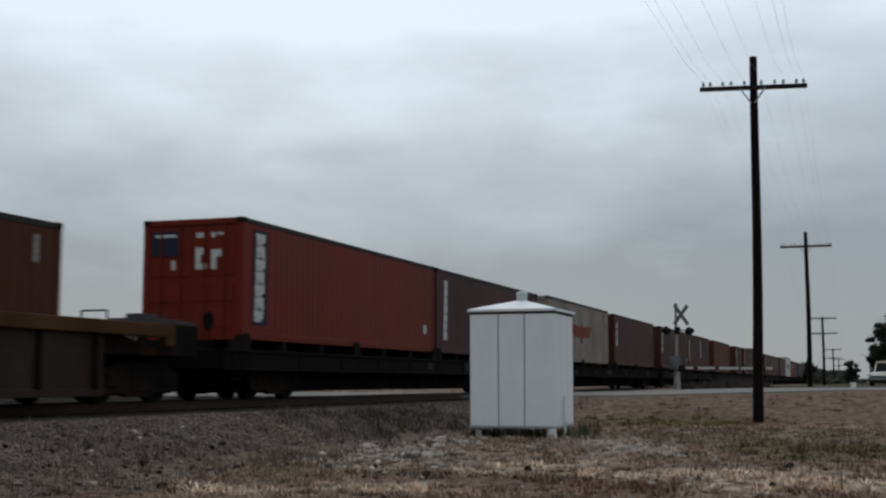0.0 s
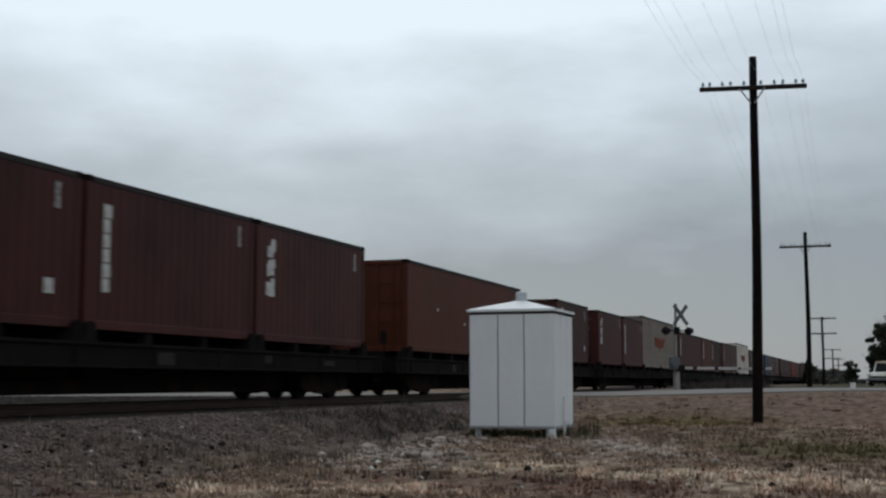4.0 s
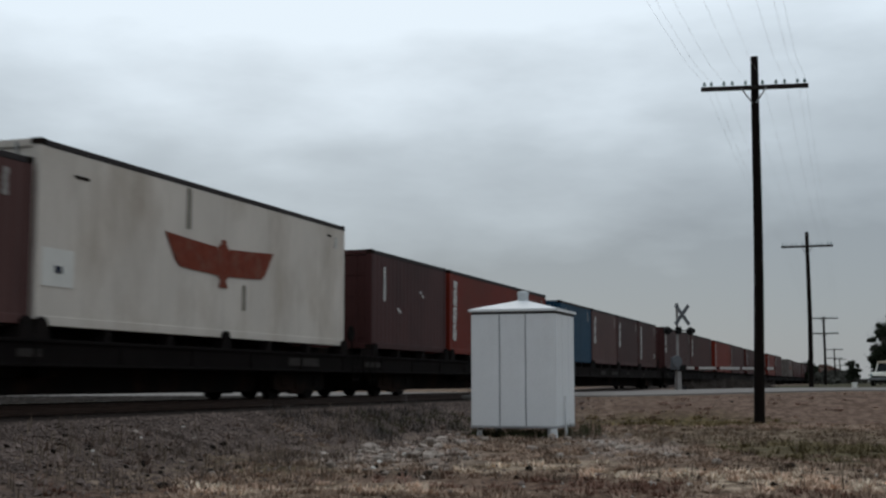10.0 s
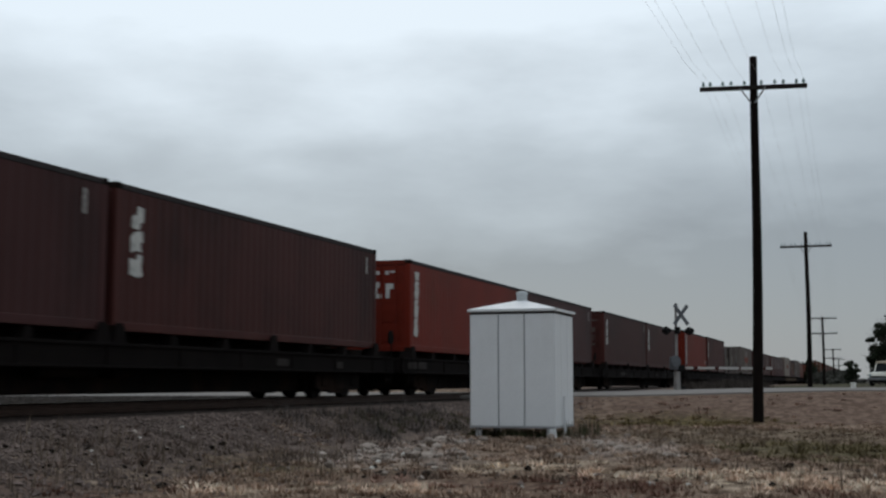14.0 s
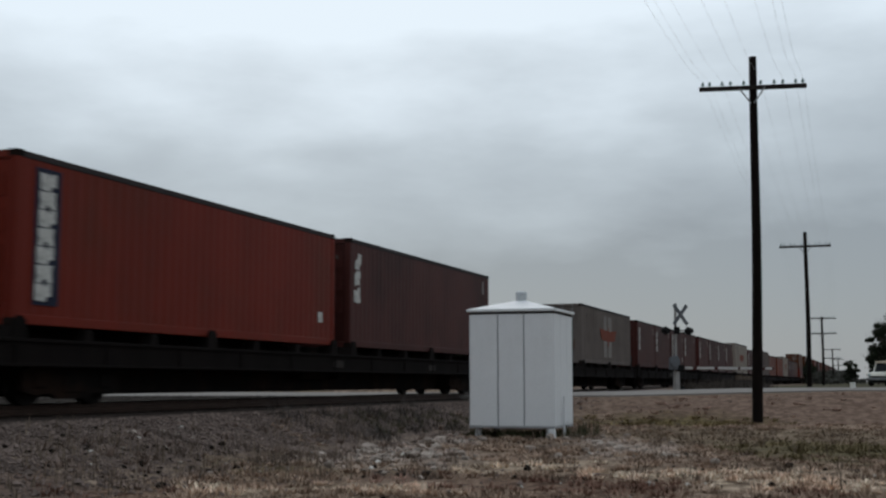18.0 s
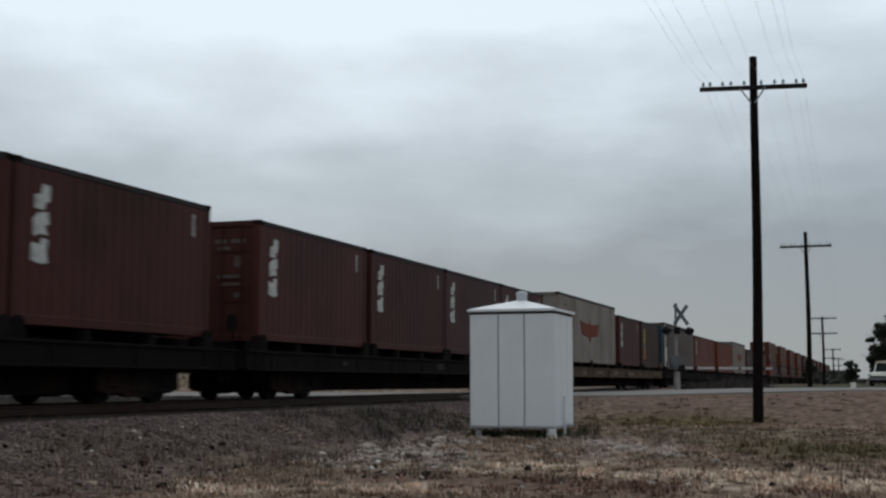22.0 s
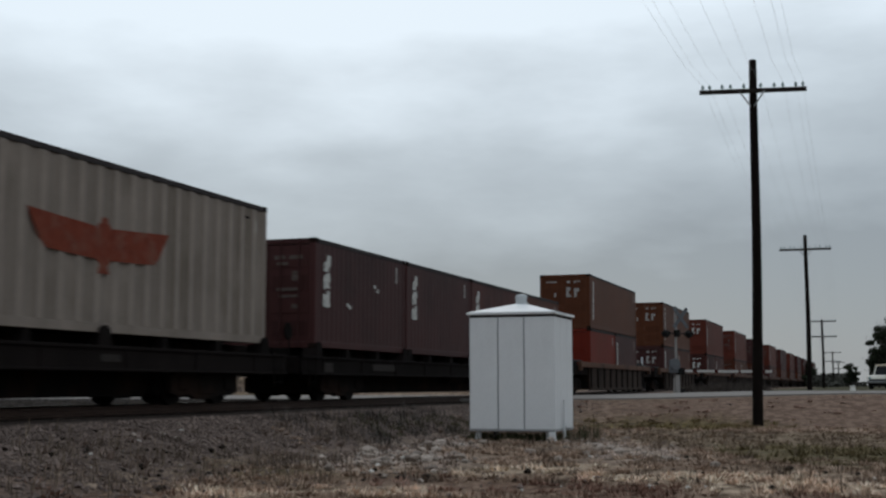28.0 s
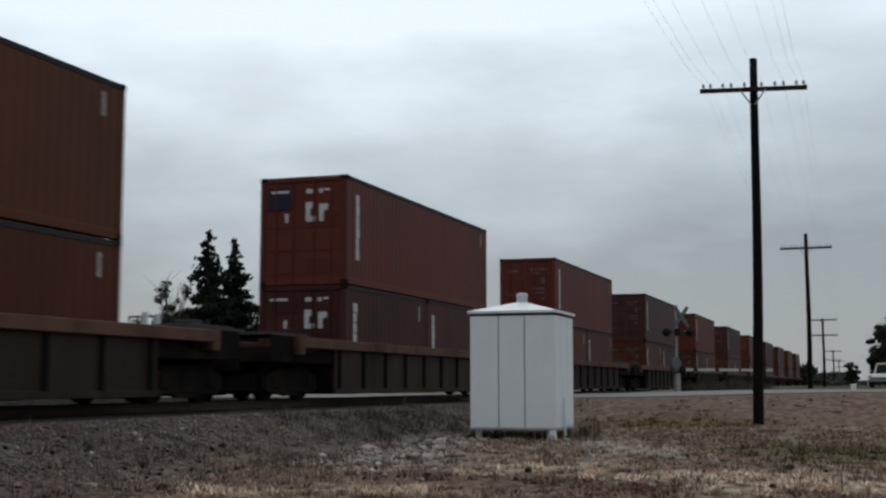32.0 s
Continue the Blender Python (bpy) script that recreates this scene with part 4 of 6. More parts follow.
def make_wellcar(uc, paint=None, posts=None, lift=0.01):
    """A stack car: deep well between two trucks, heavy top chords."""
    hl, wl = 10.35, 7.1
    paint = paint or WELL
    car = root("well_car", (0, 0, 0), "rust-ochre double-stack well car with ribbed sides", "railway car", "well cars of the train")

    def chord():
        s = Shape()
        s.box(-0.09, 0.09, -9.1, 9.1, 1.20, 1.44, 0.015)
        for sy in (-1, 1):
            s.box(-0.08, 0.08, min(sy * 8.95, sy * 9.25), max(sy * 8.95, sy * 9.25), 1.05, 1.46, 0.02)
        return s.mesh("top_chord", paint)

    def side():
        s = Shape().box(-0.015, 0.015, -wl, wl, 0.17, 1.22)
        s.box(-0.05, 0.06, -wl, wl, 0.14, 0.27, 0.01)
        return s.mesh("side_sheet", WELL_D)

    # ribs in near-black steel: shade between the side panels put into colour
    rib = cached(("wellrib", paint.name), lambda: Shape().prism([(-0.015, -0.07), (0.075, -0.05), (0.075, 0.05), (-0.015, 0.07)], 2, 0.26, 1.20).mesh("rib", STEEL))
    for sx in (-1, 1):
        part("top_chord", cached(("chord", paint.name), chord), car, "rust-ochre top chord", (sx * 1.40, 0, 0))
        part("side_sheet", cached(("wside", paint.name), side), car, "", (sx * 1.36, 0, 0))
        for i in range(10):
            r = part("rib", rib, car, "side rib, dark to stand in for shade between panels", (sx * 1.36, -wl + 0.25 + i * (2 * wl - 0.5) / 9, 0))
            if sx < 0:
                r.rotation_euler.z = math.pi

    def floor():
        s = Shape()
        for i in range(5):
            yy = -6.0 + i * 3.0
            s.box(-1.35, 1.35, yy - 0.25, yy + 0.25, 0.12, 0.245)
        s.box(-1.35, -1.0, -wl, wl, 0.13, 0.24)
        s.box(1.0, 1.35, -wl, wl, 0.13, 0.24)
        return s.mesh("well_floor", STEEL)

    part("well_floor", cached("wfloor", floor), car, "", (0, 0, lift))

    def platform():
        s = Shape()
        s.box(-1.3, 1.3, 7.0, hl, 0.86, 1.0, 0.01)
        s.box(-0.5, 0.5, 6.9, hl, 0.66, 0.86, 0.02)
        s.box(-1.34, 1.34, wl - 0.06, wl + 0.02, 0.24, 1.3)
        s.prism([(7.1, 1.0), (8.7, 1.0), (7.1, 1.35)], 0, -1.3, -1.24)
        s.prism([(7.1, 1.0), (8.7, 1.0), (7.1, 1.35)], 0, 1.24, 1.3)
        return s.mesh("end_platform", STEEL)

    plate = cached("wwalk", lambda: Shape().box(-1.28, 1.28, 8.35, hl, 1.46, 1.52, 0.01).mesh("end_walkway", WALK))
    valve = cached("wvalve", lambda: Shape().box(0.55, 1.0, 9.0, 9.35, 1.523, 1.66, 0.02).mesh("valve_box", WALK))
    small = cached("wsmall", lambda: Shape().box(-0.2, 0.25, 9.5, 9.72, 1.523, 1.61, 0.02).mesh("valve_box", WALK))
    staff = cached("wstaff", lambda: Shape().tube((0.78, 9.95, 1.5), (0.78, 9.95, 1.70), 0.03, n=8).mesh("brake_staff", WALK))
    pipe = cached("wpipe", lambda: Shape().tube((1.2, 8.5, 1.538), (1.2, 10.2, 1.538), 0.018, n=6).mesh("brake_pipe", WALK))
    skirt = cached("wskirt", lambda: Shape().box(-0.012, 0.012, 9.26, hl, 0.88, 1.46).mesh("end_skirt", STEEL))
    for sy in (-1, 1):
        ends = [part("end_platform", cached("wplat", platform), car), part("end_walkway", plate, car, "grey tread plate over the truck"), part("valve_box", valve, car), part("valve_box", small, car), part("brake_staff", staff, car), part("brake_pipe", pipe, car), part("end_skirt", skirt, car, "", (1.29, 0, 0)), part("end_skirt", skirt, car, "", (-1.29, 0, 0))]
        for o in ends if sy < 0 else ():
            o.rotation_euler.z = math.pi
        add_truck(car, sy * 8.75)
        gp = cached("guidepost", lambda: Shape().box(-0.05, 0.05, -0.06, 0.06, 0, 1, 0.012).mesh("guide_post", material("pale_galvanising", (0.55, 0.56, 0.57), 0.6, vary=0.15, scale=6)))
        for px in (0.03, 0.52):
            if posts:
                o = part("guide_post", gp, car, "pale galvanised guide post", (px, max(posts, -10.2), 1.52) if sy < 0 else (-0.4, 9.4 + px, 1.52))
                o.scale.z = 0.58 if sy < 0 else 0.32
        rail = cached("handrail", lambda: Shape().tube((-1.2, 0, 0.0), (-1.2, 0, 0.8), 0.02, n=6).tube((-1.2, 0, 0.8), (-0.6, 0, 0.8), 0.02, n=6).tube((-0.6, 0, 0.0), (-0.6, 0, 0.8), 0.02, n=6).mesh("hand_rail", STEEL))
        part("hand_rail", rail, car, "", (0, sy * 10.1, 1.0))
    end_gear(car, hl - 0.05, 0.8)
    MOVERS.append((car, TRACK_X, uc, RAIL_Z))
    return car


LOW, HIGH, FULL, HALF = 2.59, 2.90, 12.19, 6.06
BED = 2.48
TEXT = {"maroon": "maroon steel shipping container with white emblem bars", "plum": "dark plum-brown steel shipping container, grimy", "brown": "rust-brown steel shipping container", "red": "red steel shipping container with a lettered dark band",
        "orange": "orange-red steel shipping container", "blue": "blue steel shipping container", "grey": "dirty grey ribbed container with a red winged emblem", "white": "off-white container with a red winged emblem",
        "pink": "faded pinkish-red shipping container", "rust": "rust-red steel shipping container", "umber": "umber-brown steel shipping container", "soot": "dark soot-brown steel shipping container", "taupe": "dull taupe-brown steel shipping container", "drab": "drab grey ribbed container with a faded winged emblem"}
MON = (("monogram", 0.5), ("numbers",), ("doors",))
COL = (("column", 0.72), ("numbers",), ("doors",), ("plate",))
THIN = (("thin", 0.5), ("numbers",), ("doors",))
BAND = (("band", 0.55), ("plate",), ("big_doors",), ("navy_doors",))
WING = (("wings", 6.05), ("data",))
class Box:
    """A container's place along its train, its size and its look."""

    def __init__(self, along, length, height, colour, style, marks):
        self.along, self.length, self.height, self.colour, self.style, self.marks = along, length, height, colour, style, marks


def train_car(y0, y1, *loads, ochre=False):
    """A flatcar from y0 to y1 along the train, with its containers."""
    make_flatcar(y0, y1, [(b.along, b.length) for b in loads], ochre=ochre)
    for b in loads:
        make_container(b.along, b.length, b.height + 0.06, b.colour, BED, b.style, ("short " if b.length < 7 else "") + TEXT[b.colour], b.marks)


def build_train():
    train_car(22.3, 48.8, Box(23.3, FULL, 2.56, "red", "corrugated", BAND), Box(35.7, FULL, 2.55, "plum", "corrugated", COL))
    train_car(49.2, 76.7, Box(49.8, FULL, 2.63, "grey", "smooth", WING), Box(63.6, FULL, LOW, "maroon", "corrugated", MON))
    train_car(77.6, 104.4, Box(78.6, HALF, LOW, "maroon", "corrugated", MON), Box(84.95, HALF, LOW, "maroon", "corrugated", COL), Box(91.15, HALF, LOW, "maroon", "corrugated", THIN), Box(97.35, HALF, LOW, "maroon", "corrugated", MON))
    train_car(105.4, 131.8, Box(106.6, FULL, LOW, "brown", "corrugated", (("spots",), ("numbers",))), Box(124.7, HALF, LOW, "maroon", "corrugated", COL))
    train_car(132.2, 158.6, Box(133.15, HALF, LOW, "maroon", "corrugated", MON), Box(139.5, HALF, LOW, "maroon", "corrugated", THIN), Box(145.65, FULL, 2.94, "grey", "ribbed", WING))
    train_car(159.4, 186.0, Box(160.35, FULL, LOW, "maroon", "corrugated", MON), Box(172.8, HALF, LOW, "brown", "corrugated", MON), Box(178.95, HALF, LOW, "soot", "corrugated", MON))
    train_car(186.6, 213.0, Box(187.5, HALF, 2.62, "taupe", "corrugated", (("slash", 0.55, 1.05), ("doors",))), Box(193.7, HALF, 2.61, "taupe", "corrugated", (("numbers",),)), Box(199.9, FULL, 2.97, "white", "smooth", (("wings", 6.0, 1.06), ("placard_side",), ("data",))))
    train_car(213.1, 233.4, Box(213.9, HALF, LOW, "plum", "corrugated", (("slash", 0.85, 0.82), ("spots",))), Box(220.35, FULL, LOW, "red", "corrugated", (("column", 0.4), ("plate",), ("numbers",))))
    train_car(234.2, 261.0, Box(235.1, HALF, 2.55, "blue", "corrugated", (("faded_column", 0.8), ("numbers",))), Box(241.4, HALF, 2.55, "taupe", "corrugated", MON), Box(247.6, HALF, 2.55, "plum", "corrugated", MON), Box(253.8, HALF, 2.55, "maroon", "corrugated", COL))
    train_car(262.0, 288.7, Box(263.05, FULL, LOW, "plum", "corrugated", (("monogram", 0.5), ("numbers",), ("big_doors", 0, 0.5))), Box(275.5, FULL, LOW, "maroon", "corrugated", MON))
    train_car(289.4, 315.9, Box(290.3, FULL, LOW, "red", "corrugated", (("column", 0.4), ("numbers",), ("plate",), ("big_doors",))), Box(302.75, FULL, LOW, "plum", "corrugated", THIN))
    train_car(316.8, 343.6, Box(317.9, FULL, LOW, "maroon", "corrugated", MON), Box(330.35, FULL, LOW, "maroon", "corrugated", MON))
    train_car(345.0, 372.2, Box(346.2, FULL, 2.70, "red", "corrugated", BAND), Box(359.37, FULL, 2.74, "maroon", "corrugated", (("monogram", 0.32), ("numbers",), ("doors",))))
    train_car(373.2, 399.5, Box(386.35, FULL, 2.68, "drab", "ribbed", (("bands", 4.95), ("wings", 6.05), ("data",), ("worn_doors",))))
    train_car(400.1, 426.5, Box(400.85, HALF, LOW, "maroon", "corrugated", MON), Box(407.0, HALF, LOW, "maroon", "corrugated", MON), Box(413.4, HALF, LOW, "maroon", "corrugated", COL), Box(419.55, HALF, LOW, "maroon", "corrugated", MON))
    train_car(427.0, 453.3, Box(427.75, HALF, LOW, "maroon", "corrugated", MON), Box(434.15, HALF, LOW, "maroon", "corrugated", MON), Box(440.3, HALF, LOW, "plum", "corrugated", MON), Box(446.5, HALF, LOW, "maroon", "corrugated", MON))
    train_car(454.4, 482.2, Box(455.35, FULL, 2.92, "grey", "smooth", WING + (("worn_doors",),)), Box(468.7, HALF, LOW, "maroon", "corrugated", MON), Box(475.36, HALF, LOW, "soot", "corrugated", (("yellow", 0.86), ("doors",))), ochre=True)
    train_car(482.9, 511.8, Box(484.0, 13.72, HIGH, "drab", "ribbed", (("faded_wings", 6.85), ("blue_end",))), Box(498.65, FULL, LOW, "pink", "corrugated", (("monogram", 0.6, 0.8),)))
    train_car(512.3, 539.0, Box(513.0, FULL, LOW, "orange", "corrugated", (("spots",), ("plate",))), Box(526.0, FULL, 2.96, "grey", "ribbed", WING))
    train_car(539.8, 566.1, Box(540.75, HALF, LOW, "plum", "corrugated", MON + (("spots",),)), Box(546.95, HALF, LOW, "plum", "corrugated", MON), Box(553.1, HALF, LOW, "maroon", "corrugated", MON), Box(559.3, HALF, LOW, "brown", "corrugated", COL))
    # stack cars behind, two boxes high; one low-loaded stack car ahead
    low_z, top_z = RAIL_Z + 0.385, RAIL_Z + 0.385 + 2.6 + 0.03
    make_wellcar(11.0, WELL_Y, lift=0.138)
    make_container(4.9, FULL, LOW, "brown", low_z, "corrugated", TEXT["brown"] + " low in a well", (("numbers",), ("spots",)))
    stacks = [("umber", ("red", "plum")), ("umber", ("plum", "brown")), ("rust", ("maroon", "maroon")), ("rust", ("brown", "brown")), ("plum", ("brown", "maroon")), ("rust", ("maroon", "brown")), ("maroon", ("brown", "brown")),
              ("rust", ("brown", "maroon")), ("maroon", ("brown", "brown")), ("maroon", ("brown", "maroon")), ("brown", ("maroon", "brown")), ("maroon", ("brown", "brown"))]
    for i, (up, lo) in enumerate(stacks):
        u = 571.65 + 22.15 * i
        make_wellcar(u + FULL / 2, posts={0: -9.0, 1: -10.25}.get(i), lift=0.178 if i == 0 else 0.008)
        for k, c in enumerate(lo):
            make_container(u + 6.13 * k, HALF, LOW + (0.045 if i == 0 else 0.046), c, low_z + (0.04 if i == 0 else -0.13), "corrugated", "short " + TEXT[c].split(" with")[0] + " in a well car", (("thin", 0.4), ("numbers",)) if k else ((("column", 0.5, 0.75) if i < 2 else ("thin", 0.5), ("numbers",), ("big_doors", 0, 1.0 if i > 1 else 0.5) if i < 3 else ("doors",)) if i else (("numbers",),)))
        make_container(u, FULL, LOW if i == 0 else 2.81, up, top_z + (0.05 if i == 0 else -0.12), "corrugated", TEXT[up].split(" with")[0] + " stacked on top", (("column", 0.68, 0.75) if i < 2 else ("thin", 0.62), ("numbers",), ("big_doors", 0, 1.0 if i > 1 else 0.5) if i < 3 else ("doors",)) + ((("navy_doors",),) if i == 2 else ()))


build_train()


# ================= relay shed =================
def build_shed():
    W, P, H = 1.89, 1.70, 2.46
    x1, y0 = -6.33, 25.75
    z0 = 0.675
    shed = root("relay_shed", (x1 - W, y0, z0), "pale grey sheet-metal signal relay shed on short legs", "shed")
    # darker grey core: shade in the gaps between panels put into its colour
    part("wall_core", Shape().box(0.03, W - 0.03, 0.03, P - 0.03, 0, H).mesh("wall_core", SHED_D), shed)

    def panel(w):
        s = Shape()
        s.prism([(0, 0), (w, 0), (w, -0.02), (w - 0.012, -0.034), (0.012, -0.034), (0, -0.02)], 2, 0, H - 0.075)
        return s.mesh("panel", SHED)

    def put(px, py, w, rz):
        o = part("panel", cached(("panel", round(w, 3)), lambda: panel(w)), shed, "", (px, py, 0))
        o.rotation_euler.z = rz

    g = 0.028
    cuts = [0.0, 0.64, 1.22, W]
    for a, b in zip(cuts, cuts[1:]):
        put(a + g / 2, 0.03, b - a - g, 0)
        put(W - a - g / 2, P - 0.03, b - a - g, math.pi)
    cuts = [0.0, 0.57, 1.14, P]
    for a, b in zip(cuts, cuts[1:]):
        put(W - 0.03, a + g / 2, b - a - g, math.pi / 2)
        put(0.03, P - a - g / 2, b - a - g, -math.pi / 2)
    # hipped roof with a lip
    s = Shape()
    o = 0.05
    s.box(-o, W + o, -o, P + o, H - 0.02, H + 0.035, 0.01)
    part("roof_lip", s.mesh("roof_lip", SHED), shed)
    # near-black strip added as the shadow line of the roof lip
    eave = material("eave_shadow_strip", (0.035, 0.034, 0.034), 0.9, vary=0.2)
    part("eave_strip", Shape().box(0.008, W - 0.008, 0.008, P - 0.008, H - 0.072, H - 0.023).mesh("eave_strip", eave), shed, "dark strip standing in for the shade under the roof lip")
    s = Shape()
    v = [(-o, -o, H + 0.036), (W + o, -o, H + 0.036), (W + o, P + o, H + 0.036), (-o, P + o, H + 0.036), (W * 0.46, P * 0.46, H + 0.27), (W * 0.54, P * 0.46, H + 0.27), (W * 0.54, P * 0.54, H + 0.27), (W * 0.46, P * 0.54, H + 0.27)]
    s.add(v, [(0, 1, 5, 4), (1, 2, 6, 5), (2, 3, 7, 6), (3, 0, 4, 7), (4, 5, 6, 7), (3, 2, 1, 0)])
    part("roof", s.mesh("roof", SHED), shed, "low hipped sheet-metal roof")
    s = Shape().tube((W / 2, P / 2, H + 0.24), (W / 2, P / 2, H + 0.40), 0.12, n=20).tube((W / 2, P / 2, H + 0.40), (W / 2, P / 2, H + 0.455), 0.135, 0.12, n=20).tube((W / 2, P / 2, H + 0.455), (W / 2, P / 2, H + 0.475), 0.12, 0.05, n=20)
    part("roof_vent", s.mesh("roof_vent", material("galvanised_vent", (0.47, 0.49, 0.50), 0.5, vary=0.15, scale=6)), shed, "round roof vent")
    s = Shape().box(0.0, W, 0.0, P, -0.05, 0.0, 0.01)
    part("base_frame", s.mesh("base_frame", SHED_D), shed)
    leg = Shape().prism([(-0.10, -0.36), (0.10, -0.36), (0.045, -0.05), (-0.045, -0.05)], 0, -0.05, 0.05).mesh("leg", CONC)
    for lx in (0.16, W - 0.16):
        for ly in (0.14, P - 0.14):
            part("leg", leg, shed, "", (lx, ly, 0))
    part("leg_bracket", Shape().prism([(-0.02, -0.05), (0.10, -0.05), (0.13, -0.30), (0.20, -0.40), (-0.12, -0.40), (-0.05, -0.30)], 1, 0, 0.06).mesh("leg_bracket", SHED), shed, "broad pale corner bracket", (W - 0.02, -0.02, 0)).rotation_euler.y = -math.pi / 2
    pipe = Shape().tube((0, 0, -0.42), (0, 0, 0.62), 0.03, n=10).mesh("conduit", SHED)
    part("conduit", pipe, shed, "pale conduit running down into the ground", (W + 0.06, 0.62, 0))
    part("corner_trim", Shape().box(-0.02, 0.02, -0.02, 0.02, 0, H - 0.075, 0.005).mesh("corner_trim", SHED), shed, "", (W - 0.008, 0.008, 0))


build_shed()


# ================= telegraph poles and wires =================
def make_pole(x, y, z, h, lean, arms, roll=0.0, r=0.155):
    pole = root("telegraph_pole", (x, y, z), "dark creosoted wooden telegraph pole with crossarm and insulators", "utility pole", "telegraph poles")
    s = Shape()
    n, m = 12, 9
    for i in range(m):
        k = i / (m - 1)
        bend = 0.045 * math.sin(k * math.pi) ** 2
        for j in range(n):
            a = 2 * math.pi * j / n
            rr = r * (1 - 0.30 * k) * (1 + 0.04 * math.sin(3 * a + i))
            s.v.append((lean * k + bend + rr * math.cos(a), rr * math.sin(a), -0.3 * (i == 0) + h * k))
    s.f += [(i * n + j, i * n + (j + 1) % n, (i + 1) * n + (j + 1) % n, (i + 1) * n + j) for i in range(m - 1) for j in range(n)]
    s.f.append(tuple((m - 1) * n + j for j in range(n)))
    part("pole_shaft", s.mesh("pole_shaft", POLE, smooth=True), pole)
    arm = cached("crossarm", lambda: Shape().box(-1.52, 1.52, -0.06, 0.06, -0.06, 0.06, 0.01).mesh("crossarm", PALE_ARM))
    brace = cached("brace", lambda: Shape().box(-0.02, 0.02, -0.01, 0.01, -0.55, 0.0).mesh("brace", GALV))
    ins = cached("insulator", lambda: Shape().tube((0, 0, 0), (0, 0, 0.07), 0.014, n=6).tube((0, 0, 0.05), (0, 0, 0.10), 0.05, 0.045, n=10).tube((0, 0, 0.10), (0, 0, 0.15), 0.038, 0.025, n=10).mesh("insulator", GLASSY))
    for az in arms:
        cx = lean * az / h
        part("crossarm", arm, pole, "weathered wooden crossarm", (cx, -0.17, az)).rotation_euler.y = roll
        for sx in (-1, 1):
            b = part("brace", brace, pole, "", (cx + sx * 0.36, -0.24, az - 0.02))
            b.rotation_euler.y = sx * 0.6
        for ox in ARM_SPOTS:
            part("insulator", ins, pole, "pale glass insulator", (cx + ox, -0.17, az + 0.06 - ox * math.sin(roll)))
    return pole


ARM_SPOTS = [-1.42, -1.22, -0.86, -0.62, -0.24, 0.24, 0.62, 0.86, 1.22, 1.42]
POLES = [(-2.6, -6.0, 0.1, 10.6, 0.0, [9.7]), (-3.08, 36.6, 0.42, 10.66, 0.13, [9.71]), (-3.50, 78.6, 1.1, 9.65, 0.0, [8.75]), (-4.8, 141.0, 1.1, 7.6, 0.0, [7.4, 5.75]), (-6.5, 241.0, 1.1, 6.7, 0.0, [6.5, 4.9]), (-7.6, 330.0, 1.1, 6.4, 0.0, [6.2, 4.7])]
for k, p in enumerate(POLES):
    make_pole(*p, radians(2.1) if k == 1 else 0.0)


def build_wires():
    for k, ox in enumerate(ARM_SPOTS):
        if k in (3, 6):
            continue
        cu = bpy.data.curves.new("wire", "CURVE")
        cu.dimensions, cu.bevel_depth, cu.bevel_resolution = "3D", 0.0023, 1
        pts = []
        for a, b in zip(POLES, POLES[1:]):
            za, zb = a[2] + a[5][0] + 0.24, b[2] + b[5][0] + 0.24
            for i in range(14):
                t = i / 14
                sag = 0.55 * 4 * t * (1 - t)
                pts.append((a[0] + (b[0] - a[0]) * t + ox + a[4] * 0.9 * (1 - t), a[1] + (b[1] - a[1]) * t - 0.17, za + (zb - za) * t - sag))
        sp = cu.splines.new("POLY")
        sp.points.add(len(pts) - 1)
        for q, p in zip(sp.points, pts):
            q.co = (*p, 1)
        cu.materials.append(WIRE)
        tagged(new("overhead_wire", cu), "thin grey telegraph wire strung between the poles", "wire", "telegraph wires")


build_wires()


